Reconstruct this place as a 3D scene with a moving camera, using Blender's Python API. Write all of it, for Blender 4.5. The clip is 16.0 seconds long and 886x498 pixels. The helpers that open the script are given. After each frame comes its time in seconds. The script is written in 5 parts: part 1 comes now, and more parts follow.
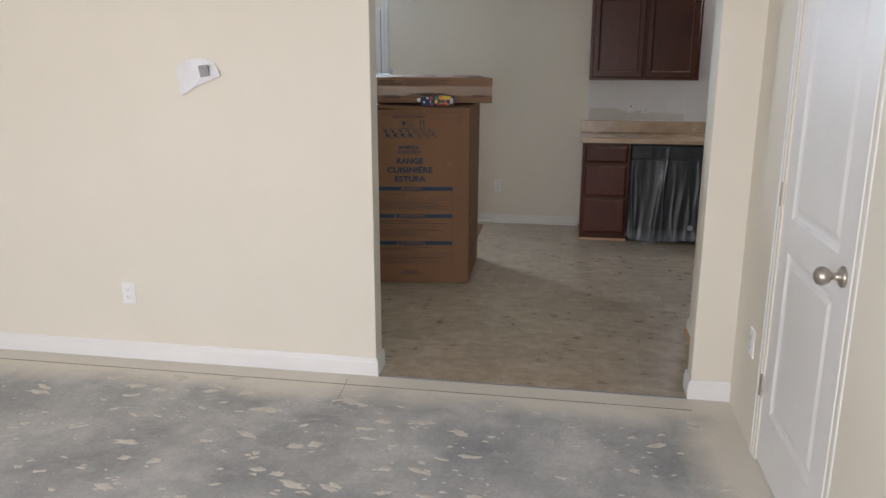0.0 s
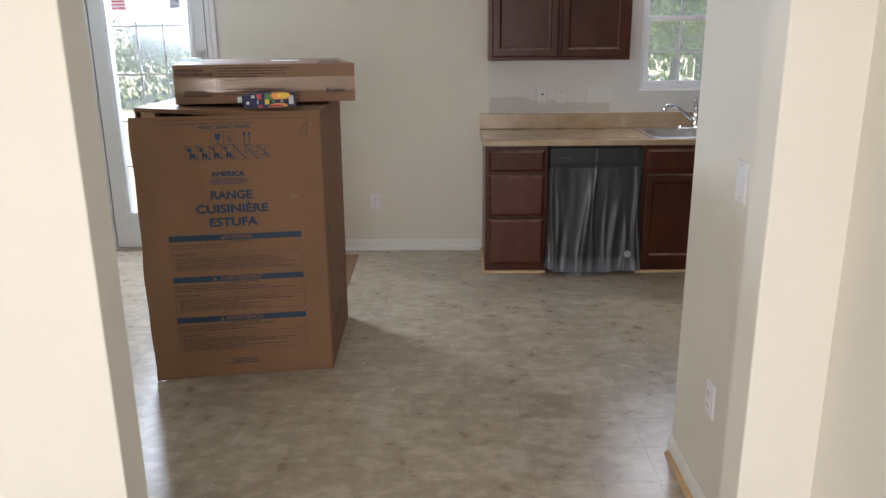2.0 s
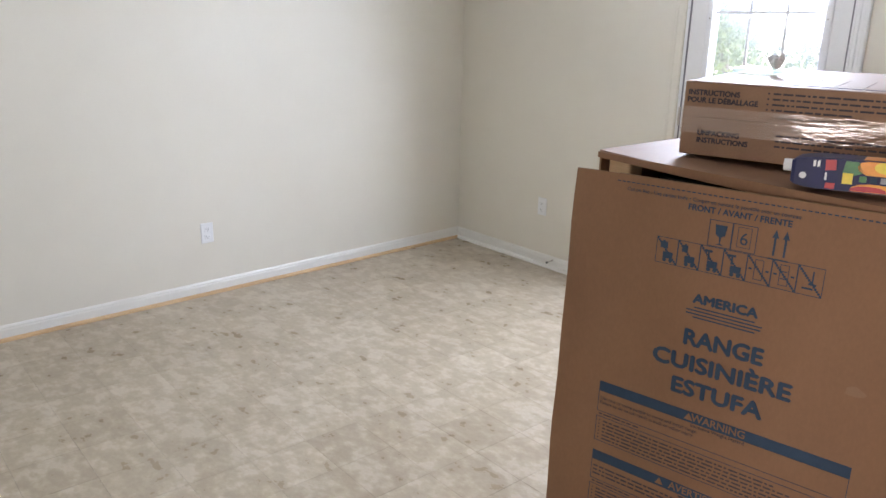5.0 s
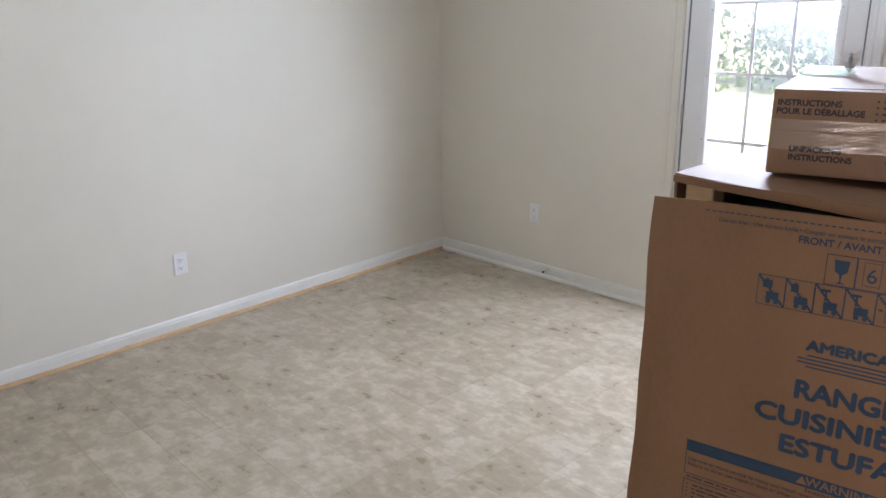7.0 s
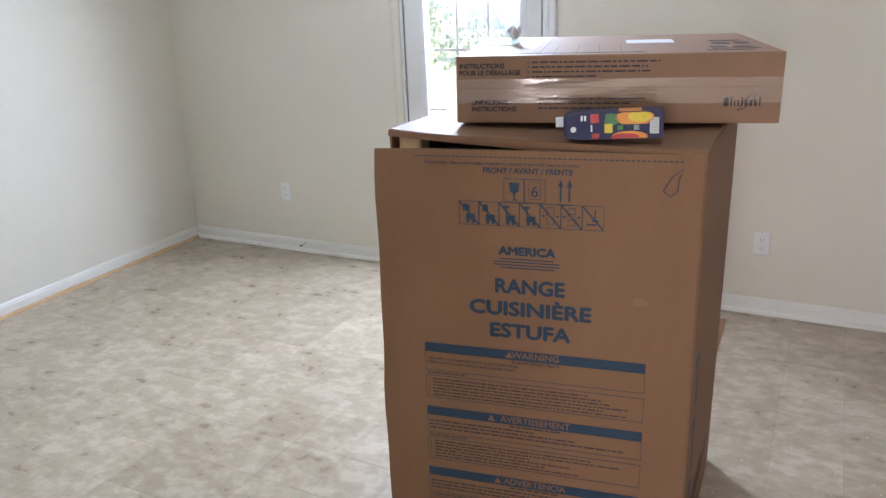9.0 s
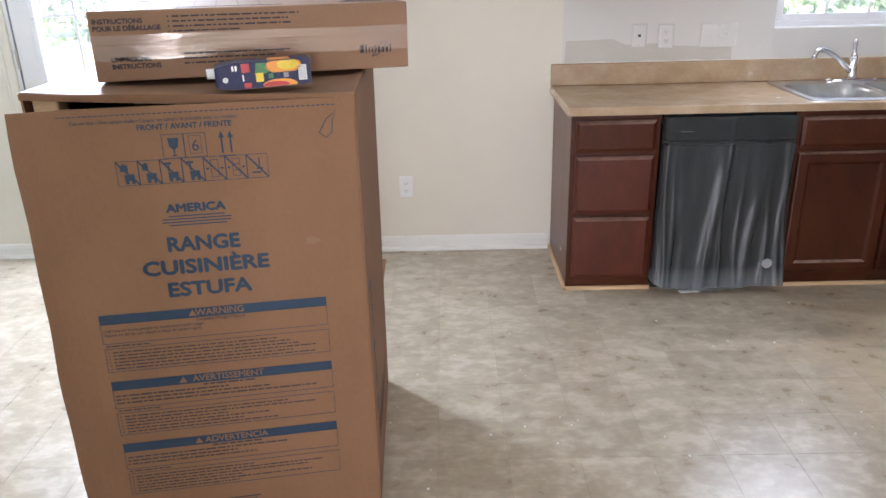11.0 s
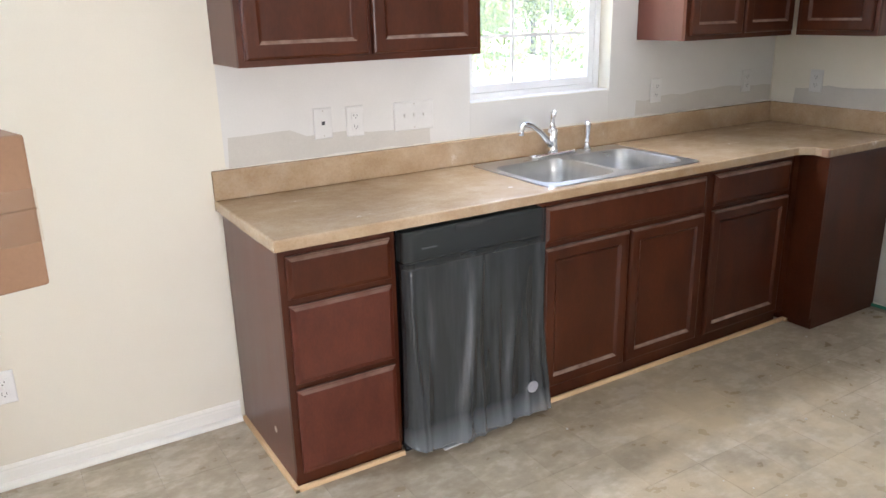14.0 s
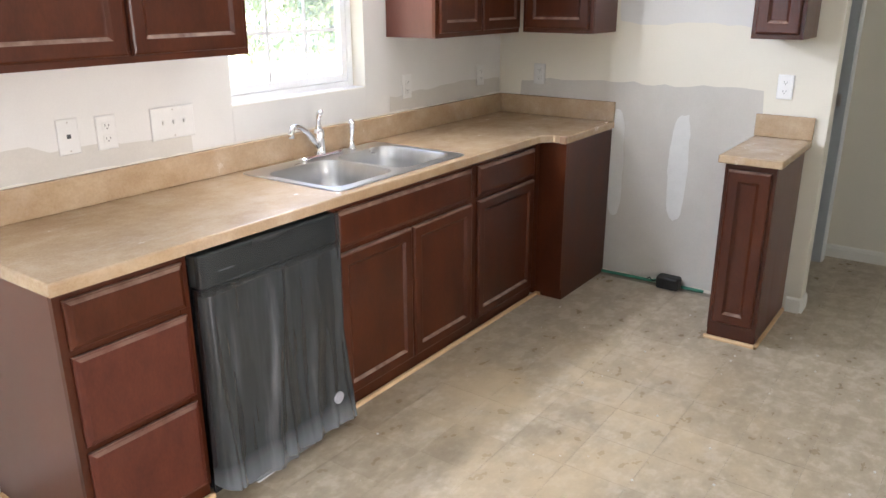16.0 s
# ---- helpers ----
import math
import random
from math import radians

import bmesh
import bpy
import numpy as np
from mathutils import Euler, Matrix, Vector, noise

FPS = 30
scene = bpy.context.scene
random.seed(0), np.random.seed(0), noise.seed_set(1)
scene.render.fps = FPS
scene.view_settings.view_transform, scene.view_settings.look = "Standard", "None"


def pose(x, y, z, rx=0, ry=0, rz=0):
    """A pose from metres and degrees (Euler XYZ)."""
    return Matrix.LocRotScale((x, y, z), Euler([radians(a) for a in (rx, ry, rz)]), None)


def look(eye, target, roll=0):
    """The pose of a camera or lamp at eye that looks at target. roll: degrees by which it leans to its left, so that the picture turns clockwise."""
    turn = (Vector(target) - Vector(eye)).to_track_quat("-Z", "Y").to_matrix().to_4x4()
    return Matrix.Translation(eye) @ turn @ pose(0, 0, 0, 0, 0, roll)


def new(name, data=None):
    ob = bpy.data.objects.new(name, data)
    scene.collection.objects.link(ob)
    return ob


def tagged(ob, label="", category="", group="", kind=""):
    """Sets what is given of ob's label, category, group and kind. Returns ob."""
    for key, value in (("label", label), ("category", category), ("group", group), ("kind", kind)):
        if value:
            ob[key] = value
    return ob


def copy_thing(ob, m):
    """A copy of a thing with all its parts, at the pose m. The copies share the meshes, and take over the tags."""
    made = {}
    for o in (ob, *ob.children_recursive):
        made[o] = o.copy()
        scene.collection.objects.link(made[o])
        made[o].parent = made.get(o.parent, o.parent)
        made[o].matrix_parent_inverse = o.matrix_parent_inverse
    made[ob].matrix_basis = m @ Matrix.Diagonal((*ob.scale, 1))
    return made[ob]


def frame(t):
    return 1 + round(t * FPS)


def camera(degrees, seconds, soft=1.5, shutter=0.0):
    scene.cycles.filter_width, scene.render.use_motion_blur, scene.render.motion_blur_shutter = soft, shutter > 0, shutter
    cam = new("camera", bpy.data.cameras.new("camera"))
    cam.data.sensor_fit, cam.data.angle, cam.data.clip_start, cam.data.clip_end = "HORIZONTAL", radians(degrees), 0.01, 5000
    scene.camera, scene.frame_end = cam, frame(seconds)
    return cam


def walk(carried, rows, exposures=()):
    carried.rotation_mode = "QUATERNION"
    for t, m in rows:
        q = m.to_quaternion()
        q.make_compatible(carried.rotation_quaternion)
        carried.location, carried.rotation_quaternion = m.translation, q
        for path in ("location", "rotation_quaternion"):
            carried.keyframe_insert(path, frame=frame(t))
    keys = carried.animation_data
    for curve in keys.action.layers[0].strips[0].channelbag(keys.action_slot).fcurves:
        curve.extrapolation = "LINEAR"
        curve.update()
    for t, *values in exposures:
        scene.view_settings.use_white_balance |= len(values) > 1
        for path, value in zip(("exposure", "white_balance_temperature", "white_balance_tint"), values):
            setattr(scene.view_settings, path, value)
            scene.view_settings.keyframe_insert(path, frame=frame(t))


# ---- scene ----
cam = camera(60.6, 16.0)
PATH = [
    (0, (-0.071, -7.433, 1.581), (-0.402, -5.521, 1.096), 0.1),
    (0.5, (-0.114, -6.986, 1.597), (-0.29, -5.063, 1.078), 0.9),
    (1, (-0.181, -6.537, 1.598), (-0.241, -4.603, 1.092), -0.5),
    (1.5, (-0.181, -6.067, 1.574), (-0.162, -4.135, 1.057), -0.8),
    (2, (-0.172, -5.586, 1.579), (-0.216, -3.662, 1.035), -0.6),
    (2.5, (-0.17, -5.154, 1.586), (-0.276, -3.239, 1.021), -0.9),
    (3, (-0.122, -4.726, 1.545), (-0.466, -2.839, 0.977), -0.4),
    (3.5, (-0.161, -4.332, 1.553), (-0.936, -2.586, 0.961), 1.0),
    (4, (-0.254, -4.024, 1.579), (-1.367, -2.469, 0.993), 1.1),
    (4.5, (-0.314, -3.77, 1.583), (-1.773, -2.528, 1.01), 1.6),
    (6.8, (-0.79, -3.684, 1.598), (-2.207, -2.397, 1.02), -1.4),
    (7, (-0.797, -3.683, 1.614), (-2.178, -2.36, 1.029), -0.9),
    (7.5, (-0.765, -3.68, 1.672), (-2.065, -2.267, 1.114), -0.7),
    (8, (-0.623, -3.744, 1.657), (-1.837, -2.245, 1.127), -0.7),
    (8.5, (-0.518, -3.83, 1.639), (-1.617, -2.262, 1.061), -1.2),
    (9, (-0.559, -3.934, 1.616), (-1.437, -2.253, 0.982), -2.3),
    (9.5, (-0.631, -4.072, 1.59), (-1.24, -2.296, 0.901), -2.9),
    (10, (-0.618, -4.106, 1.573), (-0.945, -2.275, 0.838), -1.7),
    (10.2, (-0.607, -4.111, 1.573), (-0.859, -2.272, 0.828), -1.4),
    (12.3, (-0.549, -3.673, 1.587), (-0.281, -1.806, 0.921), -1.2),
    (12.5, (-0.552, -3.574, 1.591), (-0.239, -1.712, 0.93), -0.8),
    (13, (-0.654, -3.298, 1.586), (-0.127, -1.479, 0.941), -1.3),
    (13.5, (-0.728, -3.016, 1.602), (0.069, -1.291, 0.978), -1.9),
    (14, (-0.721, -2.79, 1.576), (0.267, -1.159, 0.97), -1.4),
    (14.5, (-0.765, -2.622, 1.581), (0.409, -1.129, 0.956), -1.0),
    (15, (-0.85, -2.515, 1.596), (0.517, -1.201, 0.962), -1.1),
    (15.5, (-0.874, -2.491, 1.608), (0.616, -1.317, 0.972), -0.5),
    (16, (-0.89, -2.494, 1.606), (0.65, -1.389, 0.968), -0.2),
]
walk(cam, [(t, look(eye, target, roll)) for t, eye, target, roll in PATH], [(0, 0.84, 6350, 18), (1.5, 1.17, 6550, 19), (2.0, 1.35, 6450, 18), (2.5, 1.62, 6500, 18), (3.2, 2.00, 6450, 19), (4.0, 1.95, 6500, 22), (7.0, 1.50, 6350, 23), (9.0, 1.80, 6150, 21), (10.2, 2.12, 6150, 21), (12.5, 2.52, 6100, 17), (16, 2.90, 6500, 19)])

# ---------------------------------------------------------------- daylight
world = bpy.data.worlds.new("world")
scene.world = world
world.use_nodes = True
sky = world.node_tree.nodes.new("ShaderNodeTexSky")
sky.sky_type = "NISHITA"
sky.sun_disc = False
sky.sun_elevation = radians(58)
sky.sun_rotation = radians(115)
back = world.node_tree.nodes["Background"]
back.inputs["Strength"].default_value = 0.15
world.node_tree.links.new(sky.outputs["Color"], back.inputs["Color"])

sun = new("sun", bpy.data.lights.new("sun", "SUN"))
sun.data.energy, sun.data.angle, sun.data.color = 4.5, radians(0.5), (1.0, 0.95, 0.86)
sun.matrix_basis = look((0, 0, 0), (-0.48, 0.22, -0.85))


def window_lamp(x, y, z, tx, ty, tz, w, h, watts, colour):
    lamp = new("window_light", bpy.data.lights.new("window_light", "AREA"))
    lamp.data.shape, lamp.data.size, lamp.data.size_y = "RECTANGLE", w, h
    lamp.data.energy, lamp.data.color = watts, colour
    lamp.matrix_basis = look((x, y, z), (tx, ty, tz))
    return lamp


# sky light in the front windows of the living room, in the top of the sink window and in the top of the glazed door
window_lamp(-2.6, -9.42, 1.45, -2.6, 0, 1.2, 2.2, 1.5, 44, (1.0, 0.985, 0.965))
window_lamp(-0.4, -9.42, 1.45, -0.4, 0, 1.2, 1.2, 1.5, 26, (1.0, 0.985, 0.965))
window_lamp(1.53, 0.004, 2.04, 1.4, -3.0, 1.75, 0.70, 0.18, 6.5, (0.85, 0.93, 1.0))
window_lamp(-2.38, 0.07, 1.88, -1.7, -3.2, 1.0, 0.56, 0.18, 42, (0.72, 0.86, 1.0))


# ---------------------------------------------------------------- materials
def tree(name):
    m = bpy.data.materials.new(name)
    m.use_nodes = True
    return m, m.node_tree.nodes, m.node_tree.links, m.node_tree.nodes["Principled BSDF"]


def noise_at(nodes, links, scale, stretch=(1, 1, 1), detail=5, rough=0.6):
    geo = nodes.new("ShaderNodeNewGeometry")
    mapping = nodes.new("ShaderNodeMapping")
    mapping.inputs["Scale"].default_value = stretch
    mapping.inputs["Location"].default_value = (3.371, 7.713, 5.133)
    tex = nodes.new("ShaderNodeTexNoise")
    tex.inputs["Scale"].default_value = scale
    tex.inputs["Detail"].default_value = detail
    tex.inputs["Roughness"].default_value = rough
    links.new(geo.outputs["Position"], mapping.inputs["Vector"])
    links.new(mapping.outputs["Vector"], tex.inputs["Vector"])
    return tex.outputs["Fac"]


def ramp(nodes, links, fac, stops):
    r = nodes.new("ShaderNodeValToRGB")
    while len(r.color_ramp.elements) < len(stops):
        r.color_ramp.elements.new(0.5)
    for e, (p, c) in zip(r.color_ramp.elements, stops):
        e.position, e.color = p, (*c, 1) if len(c) == 3 else c
    links.new(fac, r.inputs["Fac"])
    return r.outputs["Color"]


def blend(nodes, links, fac, a, b, mode="MIX"):
    m = nodes.new("ShaderNodeMix")
    m.data_type, m.blend_type = "RGBA", mode
    for value, slot in ((fac, m.inputs["Factor"]), (a, m.inputs["A"]), (b, m.inputs["B"])):
        if isinstance(value, (int, float)):
            slot.default_value = value
        elif isinstance(value, tuple):
            slot.default_value = (*value, 1)
        else:
            links.new(value, slot)
    return m.outputs["Result"]


def bumped(nodes, links, bsdf, height, strength, distance=0.002):
    b = nodes.new("ShaderNodeBump")
    b.inputs["Strength"].default_value, b.inputs["Distance"].default_value = strength, distance
    links.new(height, b.inputs["Height"])
    links.new(b.outputs["Normal"], bsdf.inputs["Normal"])


def surface(name, dark, light, scale=6, fine=90, rough=0.6, metal=0.0, bump=0.15, stretch=(1, 1, 1), spread=0.08, vary=0.0, spec=0.5, coat=0.0, top_light=0.0):
    """A material with variation at two scales, fine relief and uneven gloss."""
    m, nodes, links, bsdf = tree(name)
    large = noise_at(nodes, links, scale, stretch)
    small = noise_at(nodes, links, fine, stretch, 3)
    colour = ramp(nodes, links, large, [(0.3, dark), (0.7, light)])
    lo, hi = 1 - spread, 1.0
    grain = ramp(nodes, links, small, [(0.3, (lo, lo, lo)), (0.7, (hi, hi, hi))])
    colour = blend(nodes, links, 1.0, colour, grain, "MULTIPLY")
    if vary:
        info = nodes.new("ShaderNodeObjectInfo")
        tone = ramp(nodes, links, info.outputs["Random"], [(0, (1 - vary,) * 3), (1, (1, 1, 1))])
        colour = blend(nodes, links, 1.0, colour, tone, "MULTIPLY")
    # upward faces are blended paler, painting in the highlights on ledges and bevels
    if top_light:
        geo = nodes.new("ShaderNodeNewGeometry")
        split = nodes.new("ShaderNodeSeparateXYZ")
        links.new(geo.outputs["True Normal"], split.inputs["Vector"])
        ledge = ramp(nodes, links, split.outputs["Z"], [(0.25, (0, 0, 0)), (0.55, (top_light,) * 3)])
        patchy = ramp(nodes, links, noise_at(nodes, links, 14, detail=5), [(0.30, (0.25, 0.25, 0.25)), (0.62, (1, 1, 1))])
        colour = blend(nodes, links, blend(nodes, links, 1.0, ledge, patchy, "MULTIPLY"), colour, (0.42, 0.30, 0.235))
    links.new(colour, bsdf.inputs["Base Color"])
    gloss = nodes.new("ShaderNodeMapRange")
    gloss.inputs["To Min"].default_value, gloss.inputs["To Max"].default_value = max(rough - 0.08, 0.02), min(rough + 0.08, 1)
    links.new(large, gloss.inputs["Value"])
    links.new(gloss.outputs["Result"], bsdf.inputs["Roughness"])
    bsdf.inputs["Metallic"].default_value = metal
    bsdf.inputs["Specular IOR Level"].default_value = spec
    bsdf.inputs["Coat Weight"].default_value = coat
    bsdf.inputs["Coat Roughness"].default_value = 0.25
    if bump:
        bumped(nodes, links, bsdf, small, bump)
    return m


WALL = surface("cream_wall_paint", (0.73, 0.690, 0.592), (0.765, 0.725, 0.627), 1.3, 220, 0.62, bump=0.10, spread=0.03)
CEILING = surface("ceiling_paint", (0.76, 0.76, 0.74), (0.8, 0.8, 0.78), 2, 160, 0.9, bump=0.3)
BASE_PAINT = surface("cream_white_trim_paint", (0.76, 0.745, 0.69), (0.81, 0.795, 0.745), 3, 140, 0.42, bump=0.06, spread=0.04)
TRIM = surface("white_trim_paint", (0.77, 0.77, 0.76), (0.82, 0.82, 0.81), 3, 140, 0.38, bump=0.06, spread=0.04)
PRIMER = surface("thin_primer_coat", (0.65, 0.635, 0.605), (0.70, 0.685, 0.655), 3, 160, 0.7, bump=0.1, spread=0.04)
BARE = surface("bare_drywall", (0.545, 0.515, 0.465), (0.605, 0.575, 0.525), 3.5, 150, 0.85, bump=0.12, spread=0.06)
MUD = surface("joint_compound", (0.68, 0.67, 0.64), (0.75, 0.74, 0.71), 9, 120, 0.85, bump=0.2, spread=0.05)
CHERRY = surface("cherry_stained_wood", (0.052, 0.0122, 0.0046), (0.096, 0.0240, 0.0084), 3, 60, 0.34, bump=0.06, stretch=(2.2, 2.2, 0.8), spread=0.2, vary=0.16, spec=0.25, coat=0.07, top_light=0.6)
CHERRY_RED = surface("red_cherry_stained_wood", (0.076, 0.0170, 0.0090), (0.118, 0.0300, 0.0160), 6, 60, 0.36, bump=0.06, stretch=(2.2, 2.2, 1.0), spread=0.22, spec=0.30, coat=0.07, top_light=0.35)
CHERRY_SIDE = surface("cherry_laminate_side", (0.088, 0.027, 0.017), (0.112, 0.036, 0.023), 4, 70, 0.33, bump=0, stretch=(3, 3, 0.5), spread=0.15, spec=0.5)
PINE = surface("raw_pine", (0.56, 0.36, 0.19), (0.68, 0.47, 0.27), 8, 120, 0.7, bump=0.15, stretch=(0.5, 0.5, 2), spread=0.12)
CARD = surface("corrugated_cardboard", (0.235, 0.122, 0.064), (0.270, 0.143, 0.077), 4, 150, 0.72, bump=0.10, stretch=(1, 1, 0.5), spread=0.08, spec=0.3)
CARD_PALE = surface("pale_cardboard", (0.290, 0.165, 0.098), (0.33, 0.192, 0.116), 5, 150, 0.68, bump=0.1, spread=0.08, spec=0.35)
CARD_RUBBED = surface("rubbed_cardboard", (0.255, 0.138, 0.076), (0.29, 0.160, 0.090), 9, 150, 0.75, bump=0.1)
CARD_EDGE = surface("cut_cardboard_edge", (0.13, 0.07, 0.035), (0.22, 0.12, 0.06), 40, 200, 0.8, bump=0.4)
FLOOR_CARD = surface("scuffed_floor_cardboard", (0.25, 0.125, 0.065), (0.31, 0.165, 0.09), 5, 90, 0.75, bump=0.15, spread=0.12)
INK = surface("blue_print_ink", (0.010, 0.034, 0.074), (0.016, 0.047, 0.092), 20, 180, 0.6, bump=0.05, spread=0.15)
INK_DARK = surface("dark_print_ink", (0.030, 0.024, 0.034), (0.055, 0.042, 0.050), 30, 200, 0.65, bump=0.05)
BLACK = surface("black_appliance_enamel", (0.012, 0.013, 0.014), (0.02, 0.021, 0.022), 8, 100, 0.25, bump=0)
GREY_PANEL = surface("dark_control_panel", (0.028, 0.033, 0.033), (0.036, 0.041, 0.041), 8, 100, 0.35, bump=0)
CHROME = surface("chrome", (0.82, 0.83, 0.84), (0.88, 0.88, 0.88), 12, 200, 0.10, metal=1.0, bump=0.01, spread=0.02)
NICKEL = surface("satin_nickel", (0.50, 0.46, 0.41), (0.56, 0.52, 0.47), 30, 200, 0.30, metal=1.0, bump=0.03)
STEEL = surface("brushed_steel", (0.56, 0.56, 0.56), (0.66, 0.66, 0.66), 10, 240, 0.30, metal=1.0, bump=0.008, stretch=(0.4, 3, 1), spread=0.04)
PLATE = surface("paint_dusted_plate", (0.66, 0.65, 0.625), (0.72, 0.71, 0.685), 10, 200, 0.5, bump=0.04, spread=0.04)
PLASTIC = surface("white_plastic", (0.80, 0.80, 0.79), (0.84, 0.84, 0.83), 10, 200, 0.35, bump=0.02, spread=0.02)
SLOT = surface("dark_slot", (0.03, 0.03, 0.03), (0.05, 0.05, 0.05), 10, 100, 0.6, bump=0)
RUBBER = surface("black_rubber", (0.012, 0.012, 0.012), (0.025, 0.025, 0.025), 20, 150, 0.55, bump=0.1)
GREEN = surface("green_cable_sheath", (0.03, 0.20, 0.13), (0.05, 0.28, 0.18), 20, 150, 0.5, bump=0.1)
PAPER = surface("white_paper", (0.74, 0.74, 0.77), (0.82, 0.82, 0.84), 15, 150, 0.7, bump=0.15, spread=0.05)
GREY_PRINT = surface("grey_print", (0.28, 0.28, 0.30), (0.36, 0.36, 0.38), 25, 150, 0.7, bump=0.05)
VINYL_FRAME = surface("white_vinyl_frame", (0.80, 0.81, 0.82), (0.84, 0.85, 0.86), 6, 160, 0.32, bump=0.03, spread=0.03)
SWEEP = surface("grey_weatherstrip", (0.16, 0.16, 0.17), (0.24, 0.24, 0.25), 20, 150, 0.6, bump=0.1)
GREY_JAMB = surface("grey_primed_jamb", (0.42, 0.45, 0.47), (0.48, 0.51, 0.53), 4, 120, 0.45, bump=0.06)
NAVY = surface("navy_carton_print", (0.008, 0.010, 0.055), (0.014, 0.016, 0.085), 15, 200, 0.5, bump=0.02)
RED = surface("red_print", (0.45, 0.02, 0.03), (0.58, 0.04, 0.04), 20, 200, 0.3, bump=0.02)
YELLOW = surface("yellow_print", (0.75, 0.55, 0.03), (0.85, 0.65, 0.05), 20, 200, 0.3, bump=0.02)
ORANGE = surface("orange_print", (0.80, 0.24, 0.02), (0.90, 0.38, 0.04), 14, 200, 0.3, bump=0.02)
LEAF_PRINT = surface("green_print", (0.04, 0.16, 0.05), (0.07, 0.24, 0.07), 20, 200, 0.3, bump=0.02)


def vinyl_material(name, joined):
    m, nodes, links, bsdf = tree(name)
    cloud = noise_at(nodes, links, 12.0, (1.0, 1.3, 1), 3, 0.55)
    veins = noise_at(nodes, links, 36, (1, 1.7, 1), 5, 0.62)
    fleck = noise_at(nodes, links, 150, detail=2)
    base = ramp(nodes, links, cloud, [(0.40, (0.378, 0.311, 0.224)), (0.47, (0.400, 0.332, 0.241)), (0.55, (0.440, 0.372, 0.278)), (0.62, (0.490, 0.424, 0.332))])
    patch = ramp(nodes, links, veins, [(0.42, (0.96, 0.955, 0.945)), (0.50, (1, 1, 1)), (0.58, (1.07, 1.07, 1.07))])
    base = blend(nodes, links, 0.6, base, patch, "MULTIPLY")
    dots = ramp(nodes, links, fleck, [(0.38, (0.97, 0.965, 0.96)), (0.50, (1, 1, 1))])
    base = blend(nodes, links, 1.0, base, dots, "MULTIPLY")
    info = nodes.new("ShaderNodeNewGeometry" if joined else "ShaderNodeObjectInfo")
    tone = ramp(nodes, links, info.outputs["Random Per Island" if joined else "Random"], [(0, (0.90, 0.885, 0.87)), (0.5, (0.98, 0.975, 0.965)), (1, (1.06, 1.065, 1.07))])
    base = blend(nodes, links, 1.0, base, tone, "MULTIPLY")
    # clay dust trodden in before the long cabinet run, paled to paint in window light
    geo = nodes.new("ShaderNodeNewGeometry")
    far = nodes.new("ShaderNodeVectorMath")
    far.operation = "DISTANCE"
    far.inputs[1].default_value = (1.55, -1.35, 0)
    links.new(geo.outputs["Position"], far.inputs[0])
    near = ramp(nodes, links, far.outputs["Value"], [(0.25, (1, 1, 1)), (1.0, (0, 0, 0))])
    clay_light = blend(nodes, links, 1.0, near, ramp(nodes, links, noise_at(nodes, links, 3.2, detail=6), [(0.36, (0, 0, 0)), (0.64, (0.85, 0.85, 0.85))]), "MULTIPLY")
    base = blend(nodes, links, clay_light, base, (0.60, 0.465, 0.300))
    links.new(base, bsdf.inputs["Base Color"])
    gloss = ramp(nodes, links, cloud, [(0.3, (0.27, 0.27, 0.27)), (0.7, (0.33, 0.33, 0.33))])
    links.new(gloss, bsdf.inputs["Roughness"])
    return m


def counter_material():
    m, nodes, links, bsdf = tree("tan_stone_laminate")
    cloud = noise_at(nodes, links, 6.0, detail=6, rough=0.62)
    vein = noise_at(nodes, links, 19, (1, 1.4, 1.4), 6, 0.68)
    fine = noise_at(nodes, links, 130, detail=2)
    base = ramp(nodes, links, cloud, [(0.34, (0.385, 0.255, 0.146)), (0.46, (0.425, 0.292, 0.172)), (0.56, (0.455, 0.322, 0.198)), (0.68, (0.500, 0.368, 0.240))])
    base = blend(nodes, links, ramp(nodes, links, vein, [(0.50, (0, 0, 0)), (0.70, (0.26, 0.26, 0.26))]), base, (0.53, 0.41, 0.285))
    base = blend(nodes, links, ramp(nodes, links, vein, [(0.30, (0.28, 0.28, 0.28)), (0.45, (0, 0, 0))]), base, (0.34, 0.22, 0.125))
    specks = ramp(nodes, links, fine, [(0.32, (0.90, 0.89, 0.88)), (0.6, (1, 1, 1))])
    base = blend(nodes, links, 1.0, base, specks, "MULTIPLY")
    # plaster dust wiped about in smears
    dust_or_haze = ramp(nodes, links, noise_at(nodes, links, 4.5, (1, 1.8, 1), 8, 0.72), [(0.53, (0, 0, 0)), (0.78, (0.30, 0.30, 0.30))])
    base = blend(nodes, links, dust_or_haze, base, (0.60, 0.535, 0.455))
    bsdf.inputs["Specular IOR Level"].default_value = 0.9
    links.new(base, bsdf.inputs["Base Color"])
    links.new(blend(nodes, links, dust_or_haze, (0.21, 0.21, 0.21), (0.60, 0.60, 0.60)), bsdf.inputs["Roughness"])
    bumped(nodes, links, bsdf, fine, 0.05, 0.001)
    return m


